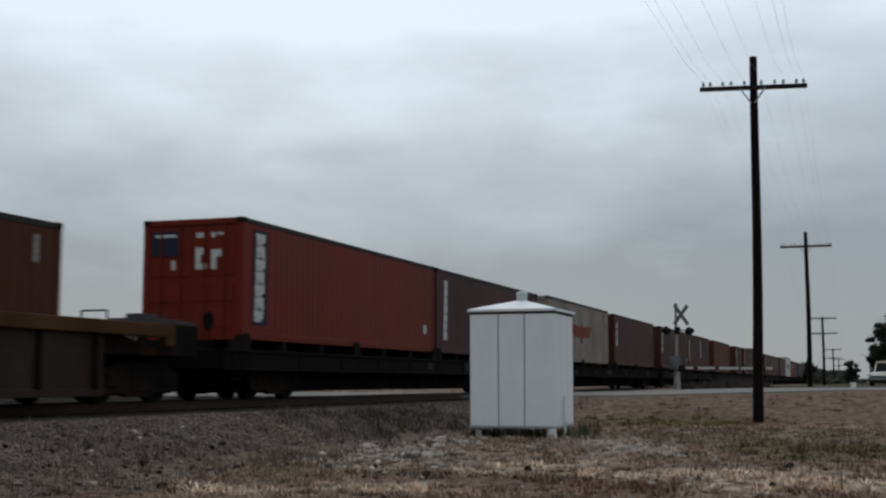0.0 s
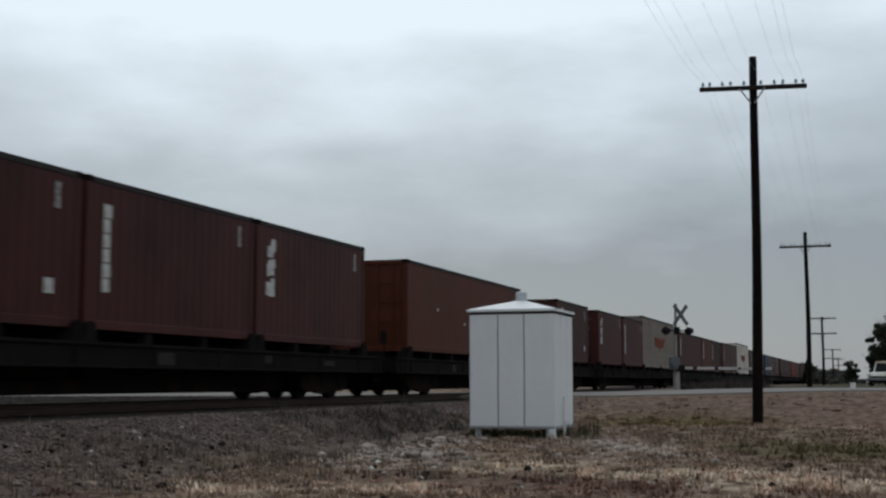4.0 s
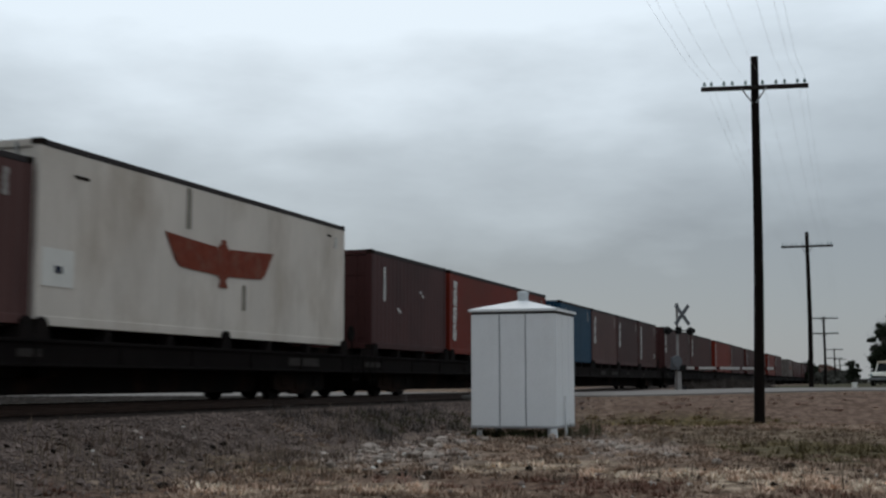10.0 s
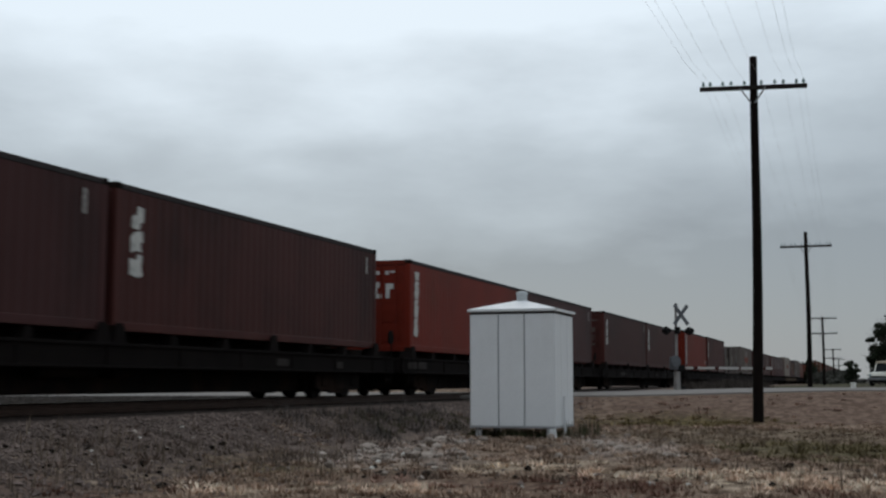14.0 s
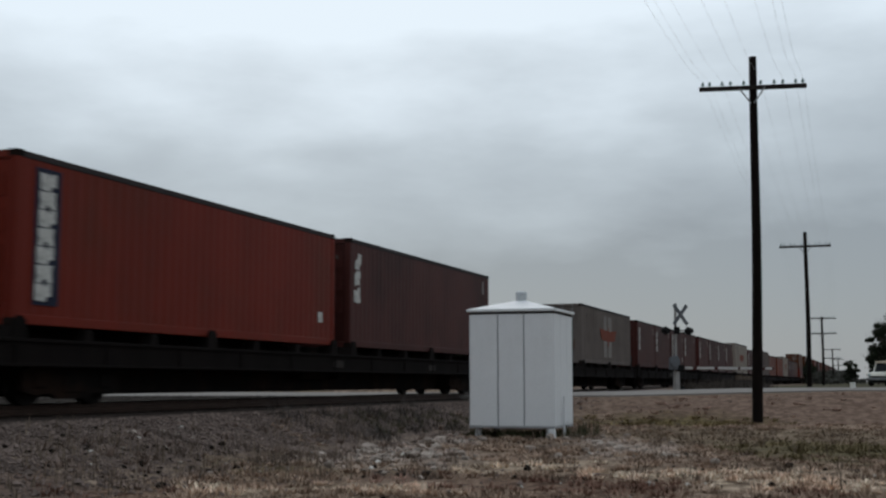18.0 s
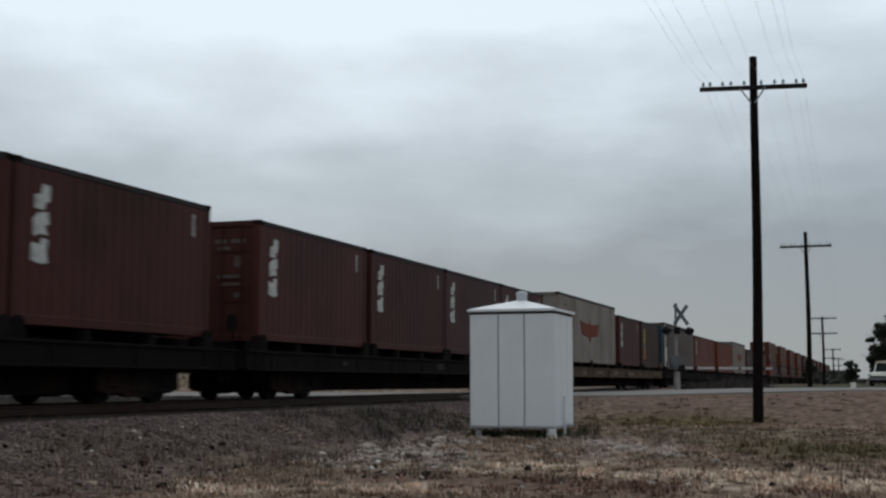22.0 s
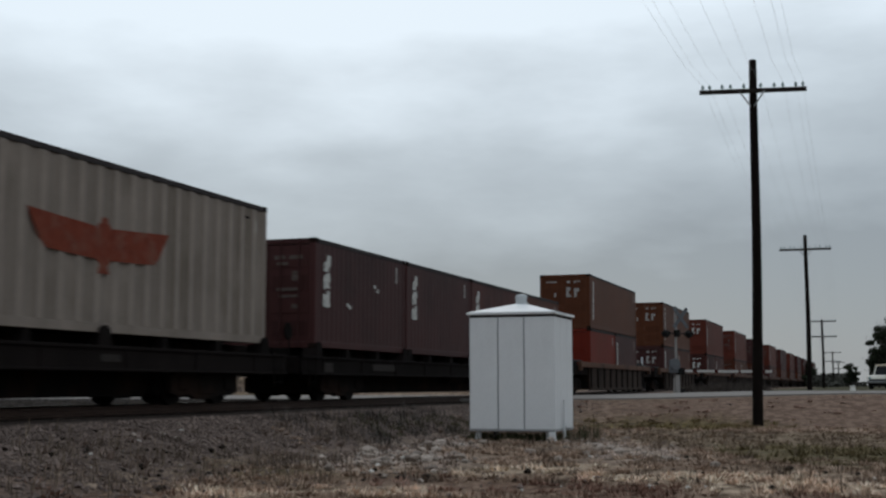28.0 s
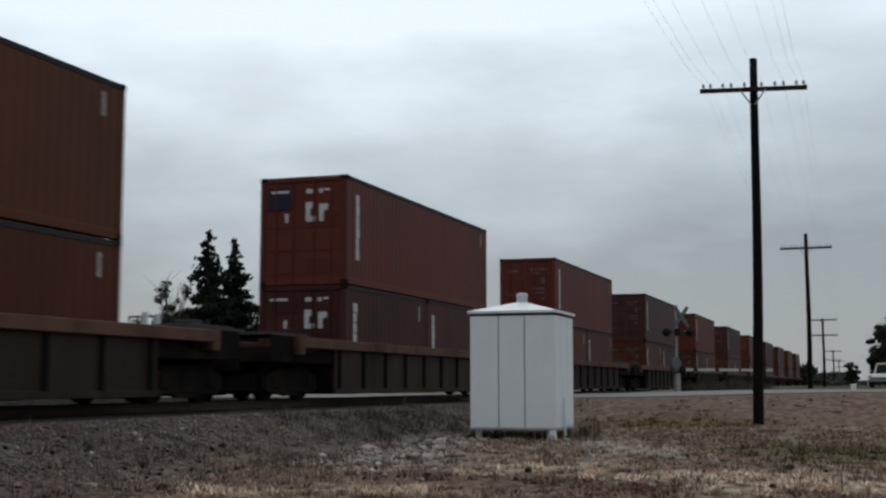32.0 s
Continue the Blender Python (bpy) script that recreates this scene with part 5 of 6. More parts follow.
# ================= crossing signal and gate =================
def build_signal():
    p = spot(57 * 412 / 2196, 57, 1.12)
    sig = root("crossing_signal", p, "silver crossing signal with crossbuck, dark lamps and lowered gate arm", "signal")
    sig.rotation_euler.z = radians(44)
    alu = material("aluminium_paint", (0.27, 0.255, 0.245), 0.6, metal=0.0, vary=0.15, scale=4, dirt=(0.15, 0.13, 0.11), dirt_amount=0.4)
    whit = material("crossbuck_back", (0.115, 0.12, 0.13), 0.6, vary=0.2, scale=5, dirt=(0.07, 0.07, 0.07), dirt_amount=0.5)
    dark = material("lamp_black", (0.012, 0.012, 0.012), 0.5, vary=0.2)
    part("mast", Shape().tube((0, 0, 0.3), (0, 0, 3.95), 0.062, n=12).mesh("mast", alu), sig, "silver-painted steel mast")
    part("mast_cap", Shape().tube((0, 0, 3.93), (0, 0, 4.08), 0.095, 0.06, n=12).mesh("mast_cap", dark), sig, "dark bell on the mast's top")
    part("mast_base", Shape().prism([(-0.13, 0), (0.13, 0), (0.085, 1.0), (-0.085, 1.0)], 0, -0.11, 0.11).mesh("mast_base", alu), sig, "pale pillar below the mast")
    for a in (50, -50):
        b = part("crossbuck_blade", cached("blade", lambda: Shape().box(-0.58, 0.58, -0.012, 0.012, -0.085, 0.085).mesh("crossbuck_blade", whit)), sig, "blade of the crossbuck seen from behind", (0.22, -0.08 - (0.03 if a > 0 else 0), 3.56))
        b.rotation_euler.y = radians(a)
    part("lamp_arm", Shape().tube((-0.64, -0.1, 2.84), (0.64, -0.1, 2.84), 0.03, n=8).mesh("lamp_arm", dark), sig)
    part("lamp_junction", Shape().box(-0.12, 0.12, -0.2, 0.0, 2.68, 3.0, 0.03).mesh("lamp_junction", dark), sig, "dark junction box between the lamps")
    for sx in (-0.64, 0.64):
        l = part("flashing_lamp", Shape().tube((0, -0.02, 0), (0, -0.05, 0), 0.19, n=24).tube((0, -0.05, 0), (0, -0.25, 0), 0.11, 0.12, n=16).tube((0, 0.14, 0), (0, -0.02, 0), 0.13, n=14).mesh("flashing_lamp", dark), sig, "unlit dark lamp on a round black shield", (sx, -0.1, 2.82))
        part("lens", Shape().tube((0, -0.18, 0), (0, -0.2, 0), 0.1, n=16).mesh("lens", EAGLE), l)
    part("gate_mechanism", Shape().box(-0.36, -0.06, -0.26, 0.12, 1.05, 1.62, 0.05).tube((-0.26, -0.27, 1.42), (-0.26, -0.33, 1.42), 0.28, 0.26, n=20).mesh("gate_mechanism", whit), sig, "round grey mechanism housing")
    part("arm_bracket", Shape().box(-0.05, 0.34, -0.16, 0.0, 0.98, 1.28, 0.03).mesh("arm_bracket", dark), sig, "dark bracket that holds the arm")
    part("junction_box", Shape().box(0.14, 0.42, -0.1, 0.12, 0.0, 0.30, 0.02).mesh("junction_box", dark), sig)
    # the lowered arm, red with white reflective stripes
    red = material("gate_red", (0.055, 0.016, 0.014), 0.6, vary=0.25, scale=5)
    white = material("gate_white", (0.44, 0.42, 0.40), 0.5, vary=0.15, scale=5)
    arm = part("gate_arm", Shape().prism([(-0.02, -0.075), (0.02, -0.075), (0.02, 0.06), (-0.02, 0.06)], 0, 0.2, 5.5).mesh("gate_arm", red), sig, "long red gate arm with white stripes", (0, -0.1, 1.13))
    for a, b in ((0.40, 0.82), (1.08, 2.05), (2.27, 3.42), (3.55, 4.36), (5.02, 5.42)):
        part("stripe", Shape().prism([(-0.026, -0.06), (0.026, -0.06), (0.026, 0.062), (-0.026, 0.062)], 0, a, b).mesh("stripe", white), arm, "white reflective stripe")


build_signal()


# ================= vehicle and marker by the road =================
def build_vehicle():
    body = material("cream_white_body", (0.66, 0.63, 0.56), 0.35, vary=0.08, scale=2, dirt=(0.3, 0.26, 0.2), dirt_amount=0.3)
    tan = material("tan_top", (0.52, 0.43, 0.34), 0.5, vary=0.12, scale=2)
    tyre = material("tyre_rubber", (0.02, 0.02, 0.02), 0.9, vary=0.2)
    glass = material("dark_cab_glass", (0.012, 0.013, 0.014), 0.25, vary=0.05)
    p = spot(95 * 780 / 2196, 95, 1.30)
    car = root("pickup_truck", p, "cream-white pickup truck with a tan canopy parked beside the road", "truck")
    car.rotation_euler.z = radians(YAW + 52)
    car.scale = (1.0, 1.0, 1.0)
    # nose towards -x
    b = Shape()
    pts = [(-1.6, 0.74), (4.0, 0.74), (4.0, 1.05), (0.1, 1.1), (-1.5, 1.0), (-1.65, 0.8)]
    b.prism([(z, x) for x, z in pts], 1, -0.9, 0.9)
    part("body", b.mesh("body", body), car)
    c = Shape()
    c.prism([(z, x) for x, z in [(-0.1, 1.08), (1.75, 1.08), (1.65, 1.78), (0.5, 1.78)]], 1, -0.82, 0.82)
    part("cab_glass", c.mesh("cab_glass", glass), car, "dark cab windows")
    part("cab_roof", Shape().box(0.35, 1.8, -0.85, 0.85, 1.76, 1.90, 0.04).mesh("cab_roof", tan), car)
    for py in (-0.84, 0.84):
        part("cab_pillar", Shape().tube((-0.1, py, 1.08), (0.5, py, 1.78), 0.05, n=6).mesh("cab_pillar", body), car)
        part("cab_pillar", Shape().tube((1.75, py, 1.08), (1.68, py, 1.78), 0.07, n=6).mesh("cab_pillar", body), car)
    part("canopy", Shape().box(1.82, 4.0, -0.88, 0.88, 1.05, 1.95, 0.05).mesh("canopy", tan), car, "tan canopy over the bed")
    for wx in (-0.75, 2.9):
        for wy in (-0.82, 0.82):
            w = part("wheel", cached("tyre", lambda: Shape().tube((0, -0.11, 0), (0, 0.11, 0), 0.37, n=22).mesh("wheel", tyre)), car, "black tyre", (wx, wy, 0.37))
            part("hub", cached("hub", lambda: Shape().tube((0, -0.125, 0), (0, 0.125, 0), 0.19, n=16).mesh("hub", GALV)), w)
    part("underbody", Shape().box(-1.4, 3.9, -0.75, 0.75, 0.3, 0.735).mesh("underbody", tyre), car, "dark underbody")
    part("bumper", Shape().box(-1.75, -1.6, -0.85, 0.85, 0.45, 0.65, 0.03).mesh("bumper", GALV), car)
    for sy in (-0.65, 0.65):
        part("headlight", Shape().tube((-1.66, sy, 0.83), (-1.6, sy, 0.83), 0.1, n=12).mesh("headlight", GLASSY), car)
    q = spot(57.5 * 722 / 2196, 57.5, 1.30)
    box = root("utility_pedestal", q, "small white utility pedestal beside the road", "utility box")
    wh = material("pedestal_white", (0.75, 0.74, 0.70), 0.5, vary=0.08, scale=4)
    part("housing", Shape().box(-0.115, 0.115, -0.10, 0.10, 0.0, 0.24, 0.02).mesh("housing", wh), box)
    part("cap", Shape().box(-0.135, 0.135, -0.12, 0.12, 0.24, 0.29, 0.02).mesh("cap", wh), box)


build_vehicle()


# ================= trees and distance =================
def leaf_cloud(centres, count, size, rnd, mat, name, squash=0.8):
    """Many small leaf faces round the given centres (x, y, z, radius)."""
    v, f = [], []
    weight = [c[3] ** 2 for c in centres]
    picks = rnd.choices(centres, weights=weight, k=count)
    for cx, cy, cz, r in picks:
        d = Vector((rnd.gauss(0, 1), rnd.gauss(0, 1), rnd.gauss(0, 1))).normalized() * r * rnd.random() ** 0.45
        c = Vector((cx + d.x, cy + d.y, cz + d.z * squash))
        a = Vector((rnd.gauss(0, 1), rnd.gauss(0, 1), rnd.gauss(0, 0.6))).normalized()
        b = a.orthogonal().normalized()
        b.rotate(Matrix.Rotation(rnd.random() * 6.28, 3, a))
        w = size * rnd.uniform(0.5, 1.3)
        e = a.cross(b)
        n = len(v)
        v += [c - b * w, c + e * w * 0.45, c + b * w, c - e * w * 0.45]
        f.append((n, n + 1, n + 2, n + 3))
    me = bpy.data.meshes.new(name)
    me.from_pydata([tuple(p) for p in v], [], f)
    me.materials.append(mat)
    return me


CONIFER = material("dark_needles", (0.012, 0.017, 0.011), 0.9, vary=0.4, scale=1, island=0.5, spec=0.1)
AUTUMN = material("dull_autumn_leaves", (0.125, 0.108, 0.082), 0.9, vary=0.4, scale=1, island=0.5, spec=0.1)
GREENS = material("dull_green_leaves", (0.020, 0.025, 0.015), 0.9, vary=0.4, scale=1, island=0.5, spec=0.1)
BARK = material("grey_bark", (0.085, 0.07, 0.058), 0.95, vary=0.3, scale=4, bump=0.4)


def make_conifer(p, h, r, seed):
    rnd = random.Random(seed)
    t = root("conifer_tree", p, "tall dark conifer with a ragged narrow crown", "tree", "trees beyond the railway")
    part("trunk", Shape().tube((0, 0, -0.3), (0, 0, h * 0.95), h * 0.022, 0.03, n=8).mesh("trunk", BARK), t)
    s, cs = Shape(), []
    for i in range(150):
        z = h * (0.02 + 0.96 * (i + rnd.random()) / 150)
        k = 1 - z / h
        rr = r * min(1, 1.8 * k ** 0.85) * (0.95 + 0.10 * math.sin(z * 1.9 + seed))
        a = rnd.random() * 6.28
        l = max(0.12, rr * rnd.uniform(0.45, 1.12))
        e = (l * math.cos(a), l * math.sin(a), z - l * 0.1)
        s.tube((0, 0, z), e, 0.05, 0.015, n=4, cap=False)
        for q in (0.35, 0.7, 1.0):
            cs.append((e[0] * q, e[1] * q, z + (e[2] - z) * q, max(0.16, rr * 0.27)))
    part("branchwork", s.mesh("branchwork", BARK), t)
    part("crown", leaf_cloud(cs, 8200, 0.30, rnd, CONIFER, "crown", 0.7), t)


def make_broadleaf(p, h, r, mat, seed, leaves=9000, bare=False):
    rnd = random.Random(seed)
    t = root("broadleaf_tree", p, "thinning roadside tree with dull autumn foliage" if mat is AUTUMN else "dull green bushy tree", "tree", "trees beyond the railway")
    th = h * 0.3
    part("trunk", Shape().tube((0, 0, -0.3), (0, 0, th), h * 0.03, h * 0.02, n=8).mesh("trunk", BARK), t)
    s, cs = Shape(), []
    for i in range(30):
        a = rnd.random() * 6.28
        l = r * rnd.uniform(0.35, 1.0)
        zz = rnd.uniform(0.25, 1.0) * h
        m = Vector((l * 0.5 * math.cos(a), l * 0.5 * math.sin(a), th + (zz - th) * 0.55))
        e = Vector((l * math.cos(a), l * math.sin(a), zz))
        s.tube((0, 0, th * rnd.uniform(0.6, 1)), m, h * 0.012, h * 0.008, n=5, cap=False).tube(m, e, h * 0.008, 0.015, n=4, cap=False)
        for j in range(3):
            tw = e + Vector((rnd.gauss(0, 1), rnd.gauss(0, 1), rnd.uniform(0.6, 2.2))) * h * 0.07
            s.tube(e, tw, 0.025, 0.010, n=3, cap=False)
        cs += [(*e, r * rnd.uniform(0.16, 0.34)), (*m, r * rnd.uniform(0.16, 0.30))]
    part("branchwork", s.mesh("branchwork", BARK), t)
    part("crown", leaf_cloud(cs, leaves, 0.17, rnd, mat, "crown"), t)


def at_view_column(view_column, depth):
    """Ground place fitted to the camera's view: picture column (784 mid, focal length 2196), depth."""
    p = spot(depth * (view_column - 784) / 2196, depth)
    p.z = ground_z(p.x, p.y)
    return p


make_conifer(at_view_column(367, 115), 13.95, 2.5, 1)
make_conifer(at_view_column(413, 117), 13.4, 2.0, 2)
make_broadleaf(at_view_column(303, 112), 9.0, 1.9, GREENS, 3, 2200)
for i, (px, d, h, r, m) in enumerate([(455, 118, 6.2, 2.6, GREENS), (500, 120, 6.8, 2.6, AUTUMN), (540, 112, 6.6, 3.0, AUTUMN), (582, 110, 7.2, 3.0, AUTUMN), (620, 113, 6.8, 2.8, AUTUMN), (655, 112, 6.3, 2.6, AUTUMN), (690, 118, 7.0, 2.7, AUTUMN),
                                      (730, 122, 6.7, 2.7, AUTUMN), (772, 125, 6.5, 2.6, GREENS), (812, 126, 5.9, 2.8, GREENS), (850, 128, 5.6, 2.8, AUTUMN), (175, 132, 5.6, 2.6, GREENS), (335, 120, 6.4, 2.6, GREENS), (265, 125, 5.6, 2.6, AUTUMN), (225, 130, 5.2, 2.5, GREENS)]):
    make_broadleaf(at_view_column(px, d), h, r, m, 10 + i, 5200 if m is AUTUMN else 8000)
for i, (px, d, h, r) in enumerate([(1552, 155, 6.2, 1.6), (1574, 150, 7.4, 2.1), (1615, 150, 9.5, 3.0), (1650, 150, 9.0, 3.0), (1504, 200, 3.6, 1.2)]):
    make_broadleaf(at_view_column(px, d), h, r, GREENS, 30 + i, 6500)


def build_far_woods():
    """Low hedges and woods along the skyline, one ragged band of leaf clumps."""
    rnd = random.Random(7)
    cs, near = [], []
    for px in range(-260, 1720, 5):
        if px < 330:
            d, h = 190 + rnd.uniform(-10, 10), rnd.choice([7.0, 7.4, 7.8, 8.6, 7.2])
        elif px < 1440:
            d, h = 260 + rnd.uniform(-15, 15), rnd.uniform(3, 5)
        else:
            d, h = 300 + rnd.uniform(-20, 20), (rnd.uniform(1.2, 1.8) if not 1495 < px < 1512 else 2.4)
        p = at_view_column(px, d)
        z = 0.4
        while z < h - 0.5:
            (cs if px < 1440 else near).append((p.x + rnd.gauss(0, 0.6), p.y + rnd.gauss(0, 2), p.z + z, max(0.45, (1.35 - 0.9 * z / h)) * (d / 190 if px < 1440 else 0.65)))
            z += 0.8
    y = 196.0
    while y < 420:
        h = 1.3 + (y - 196) * 0.008 + rnd.uniform(-0.3, 0.5)
        z = 0.3
        while z < h:
            near.append((-7.2 + rnd.gauss(0, 0.5), y, 1.1 + z, 0.8))
            z += 0.6
        y += 2.2
    me = leaf_cloud(cs, 44000, 1.0, rnd, GREENS, "far_woods")
    tagged(new("far_woods", me), "low dark line of distant woods", "trees", kind="stuff")
    dull = material("bare_hedge_twigs", (0.070, 0.068, 0.058), 0.9, vary=0.3, scale=1, island=0.4, spec=0.1)
    tagged(new("far_hedge", leaf_cloud(near, 42000, 0.55, rnd, dull, "far_hedge")), "low grey-brown hedge along the far fields", "hedge", kind="stuff")


build_far_woods()


# ================= stones, weeds and dry grass =================
def scatter_rocks():
    rng = np.random.default_rng(5)
    v, f = [], []
    base = np.array([(1, 0, 0), (-1, 0, 0), (0, 1, 0), (0, -1, 0), (0, 0, 1), (0, 0, -0.5)])
    tri = [(0, 2, 4), (2, 1, 4), (1, 3, 4), (3, 0, 4), (2, 0, 5), (1, 2, 5), (3, 1, 5), (0, 3, 5)]
    count = 0
    while count < 17000:
        y = 9 + 38 * rng.random() ** 1.5
        x = -11.25 + abs(rng.normal(0, 1.35))
        if rng.random() < 0.04:
            x = rng.uniform(-11.2, -3.0)
        if x > 0:
            continue
        d = x * FW.x + y * FW.y
        if d > 40.5:
            continue
        s = rng.uniform(0.018, 0.042) * (1 + (rng.random() < 0.05) * 0.8)
        c = base * (1 + rng.uniform(-0.35, 0.35, (6, 1))) * s
        a = rng.random() * 6.28
        R = np.array([[math.cos(a), -math.sin(a), 0], [math.sin(a), math.cos(a), 0], [0, 0, 0.75]])
        n = len(v)
        q = c @ R.T + (x, y, ground_z(x, y) + s * 0.25)
        v += [tuple(p) for p in q]
        f += [(n + i, n + j, n + k) for i, j, k in tri]
        count += 1
    me = bpy.data.meshes.new("ballast_stones")
    me.from_pydata(v, [], f)
    me.materials.append(material("ballast_stone", (0.150, 0.113, 0.098), 0.9, vary=0.45, scale=0.8, fine=2.6, island=0.26, spec=0.1))
    tagged(new("ballast_stones", me), "loose grey ballast stones on the railway bank", "gravel", kind="stuff")


def blade_material(name, dark, mid, light):
    """Dead grass: each blade takes its own tone between three."""
    m = bpy.data.materials.new(name)
    m.use_nodes = True
    nt = m.node_tree
    N, L = nt.nodes.new, nt.links.new
    bsdf = nt.nodes["Principled BSDF"]
    bsdf.inputs["Roughness"].default_value, bsdf.inputs["Specular IOR Level"].default_value = 0.95, 0.05
    r = N("ShaderNodeValToRGB")
    els = r.color_ramp.elements
    els[0].color, els[1].color = (*dark, 1), (*light, 1)
    els.new(0.55).color = (*mid, 1)
    q = N("ShaderNodeMapRange")
    q.inputs["To Min"].default_value, q.inputs["To Max"].default_value = 0.18, 0.82
    L(N("ShaderNodeNewGeometry").outputs["Random Per Island"], q.inputs["Value"])
    L(q.outputs[0], r.inputs[0])
    # tone drifts from clump to clump
    tc, n = N("ShaderNodeTexCoord"), N("ShaderNodeTexNoise")
    n.inputs["Scale"].default_value, n.inputs["Detail"].default_value, n.inputs["Roughness"].default_value = 2.8, 4, 0.66
    L(tc.outputs["Object"], n.inputs["Vector"])
    g = N("ShaderNodeMapRange")
    g.inputs["From Min"].default_value, g.inputs["From Max"].default_value = 0.36, 0.64
    g.inputs["To Min"].default_value, g.inputs["To Max"].default_value = 0.62, 1.48
    L(n.outputs["Fac"], g.inputs["Value"])
    c = N("ShaderNodeVectorMath"); c.operation = "SCALE"
    L(r.outputs[0], c.inputs[0]); L(g.outputs[0], c.inputs["Scale"])
    L(c.outputs[0], bsdf.inputs["Base Color"])
    return m


BLADES = {
    "dull": blade_material("dull_brown_blades", (0.110, 0.079, 0.054), (0.215, 0.158, 0.114), (0.34, 0.262, 0.192)),
    "straw": blade_material("straw_blades", (0.129, 0.083, 0.058), (0.286, 0.200, 0.149), (0.522, 0.392, 0.302)),
    "pale": blade_material("pale_straw_blades", (0.272, 0.184, 0.134), (0.603, 0.429, 0.323), (0.800, 0.728, 0.569)),
    "rosy": blade_material("russet_blades", (0.139, 0.081, 0.063), (0.257, 0.156, 0.121), (0.343, 0.225, 0.178)),
    "green": blade_material("olive_blades", (0.078, 0.060, 0.026), (0.162, 0.124, 0.058), (0.269, 0.199, 0.109)),
    "stony": blade_material("grey_straw_blades", (0.215, 0.165, 0.136), (0.40, 0.314, 0.268), (0.62, 0.50, 0.428)),
    "olive": blade_material("olive_brown_blades", (0.072, 0.056, 0.028), (0.142, 0.112, 0.062), (0.235, 0.186, 0.110)),
    "bleach": blade_material("bleached_blades", (0.30, 0.22, 0.16), (0.62, 0.47, 0.36), (0.80, 0.70, 0.55)),
    "soil": blade_material("brown_blades", (0.078, 0.042, 0.030), (0.172, 0.096, 0.071), (0.256, 0.154, 0.119)),
    "bank": blade_material("bank_weed_blades", (0.098, 0.068, 0.055), (0.185, 0.132, 0.108), (0.265, 0.200, 0.165)),
}
COVER = {"olive": 0.9, "bleach": 0.7, "dull": 0.85, "straw": 0.9, "pale": 0.9, "rosy": 0.14, "green": 0.95, "stony": 0.5, "soil": 0.5, "bank": 0.17}


def scatter_grass():
    """Low tufts of dead grass, in the tone of the patch of ground on which they stand."""
    rng = np.random.default_rng(11)
    built = {k: ([], []) for k in BLADES}
    made = 0
    while made < 3000:
        d = 12.5 + 28.0 * rng.random() ** 1.2
        lat = rng.uniform(-0.40, 0.40) * d
        p = spot(lat, d)
        x, y = p.x, p.y
        if x < -10.9 or (-8.35 < x < -6.2 and 25.5 < y < 27.7):
            continue
        wob = 0.9 * noise.noise((x * 0.8, y * 0.8, 3))
        kind = "straw"
        for k, la, de, a, b in PATCHES:
            if math.hypot((lat - la) / a, (d - de) / b) + wob < 1.0:
                kind = k
        if x + 2.5 * noise.noise((x * 0.5, y * 0.5, 9)) < -9.0:
            kind = "bank"
        if rng.random() > COVER[kind] or noise.noise((x * 0.9, y * 0.9, 5)) < rng.uniform(-0.5, 0.15):
            continue
        made += 1
        v, f = built[kind]
        z = ground_z(x, y) - 0.012
        big = rng.uniform(0.07, 0.19) * (0.85 + d / 60)
        hh = rng.uniform(0.035, 0.105) * (1.3 if kind in ("green", "bank", "olive") else 1)
        hub = len(v)
        v.append((x, y, z))
        for b in range(20):
            # each blade springs from the tussock's own root, so that a tussock keeps one tone
            a, r1 = rng.random() * 6.28, big * rng.random() ** 0.6
            lean, w, tall = rng.uniform(0.2, 1.2) * hh, rng.uniform(0.008, 0.020) * (0.8 + d / 45), hh * rng.uniform(0.5, 1.2)
            ca, sa = math.cos(a), math.sin(a)
            bx, by = x + ca * r1, y + sa * r1
            n = len(v)
            v += [(bx - sa * w, by + ca * w, z), (bx + sa * w, by - ca * w, z), (bx + ca * lean, by + sa * lean, z + tall)]
            f += [(n, n + 1, n + 2), (hub, n + 1, n)]
    text = {"olive": "olive-brown fading grass", "bleach": "bleached straw along an old wheel track", "dull": "dull brown-olive dead grass", "straw": "tufts of dry straw-coloured grass", "pale": "pale bleached straw grass", "rosy": "russet dead grass by the road bank", "green": "fading olive-green grass", "stony": "thin grass on stony ground", "soil": "sparse brown grass on bare soil", "bank": "thin dead weeds on the gravel bank"}
    for k, (v, f) in built.items():
        me = bpy.data.meshes.new(k + "_grass")
        me.from_pydata(v, [], f)
        me.materials.append(BLADES[k])
        tagged(new(k + "_grass", me), text[k], "grass", kind="stuff")


def rock_mesh(seed, mat):
    """A broken stone of unit size: a cut-up ball with flat, uneven sides."""
    rnd = random.Random(seed)
    bm = bmesh.new()
    bmesh.ops.create_icosphere(bm, subdivisions=1, radius=0.5)
    cuts = [Vector((rnd.gauss(0, 1), rnd.gauss(0, 1), rnd.gauss(0, 0.8))).normalized() for k in range(6)]
    for v in bm.verts:
        v.co *= rnd.uniform(0.8, 1.22)
        for c in cuts:
            over = v.co.dot(c) - rnd.uniform(0.3, 0.36)
            if over > 0:
                v.co -= c * over
        v.co.z *= 0.72
    me = bpy.data.meshes.new("rock")
    bm.to_mesh(me)
    bm.free()
    me.materials.append(mat)
    return me


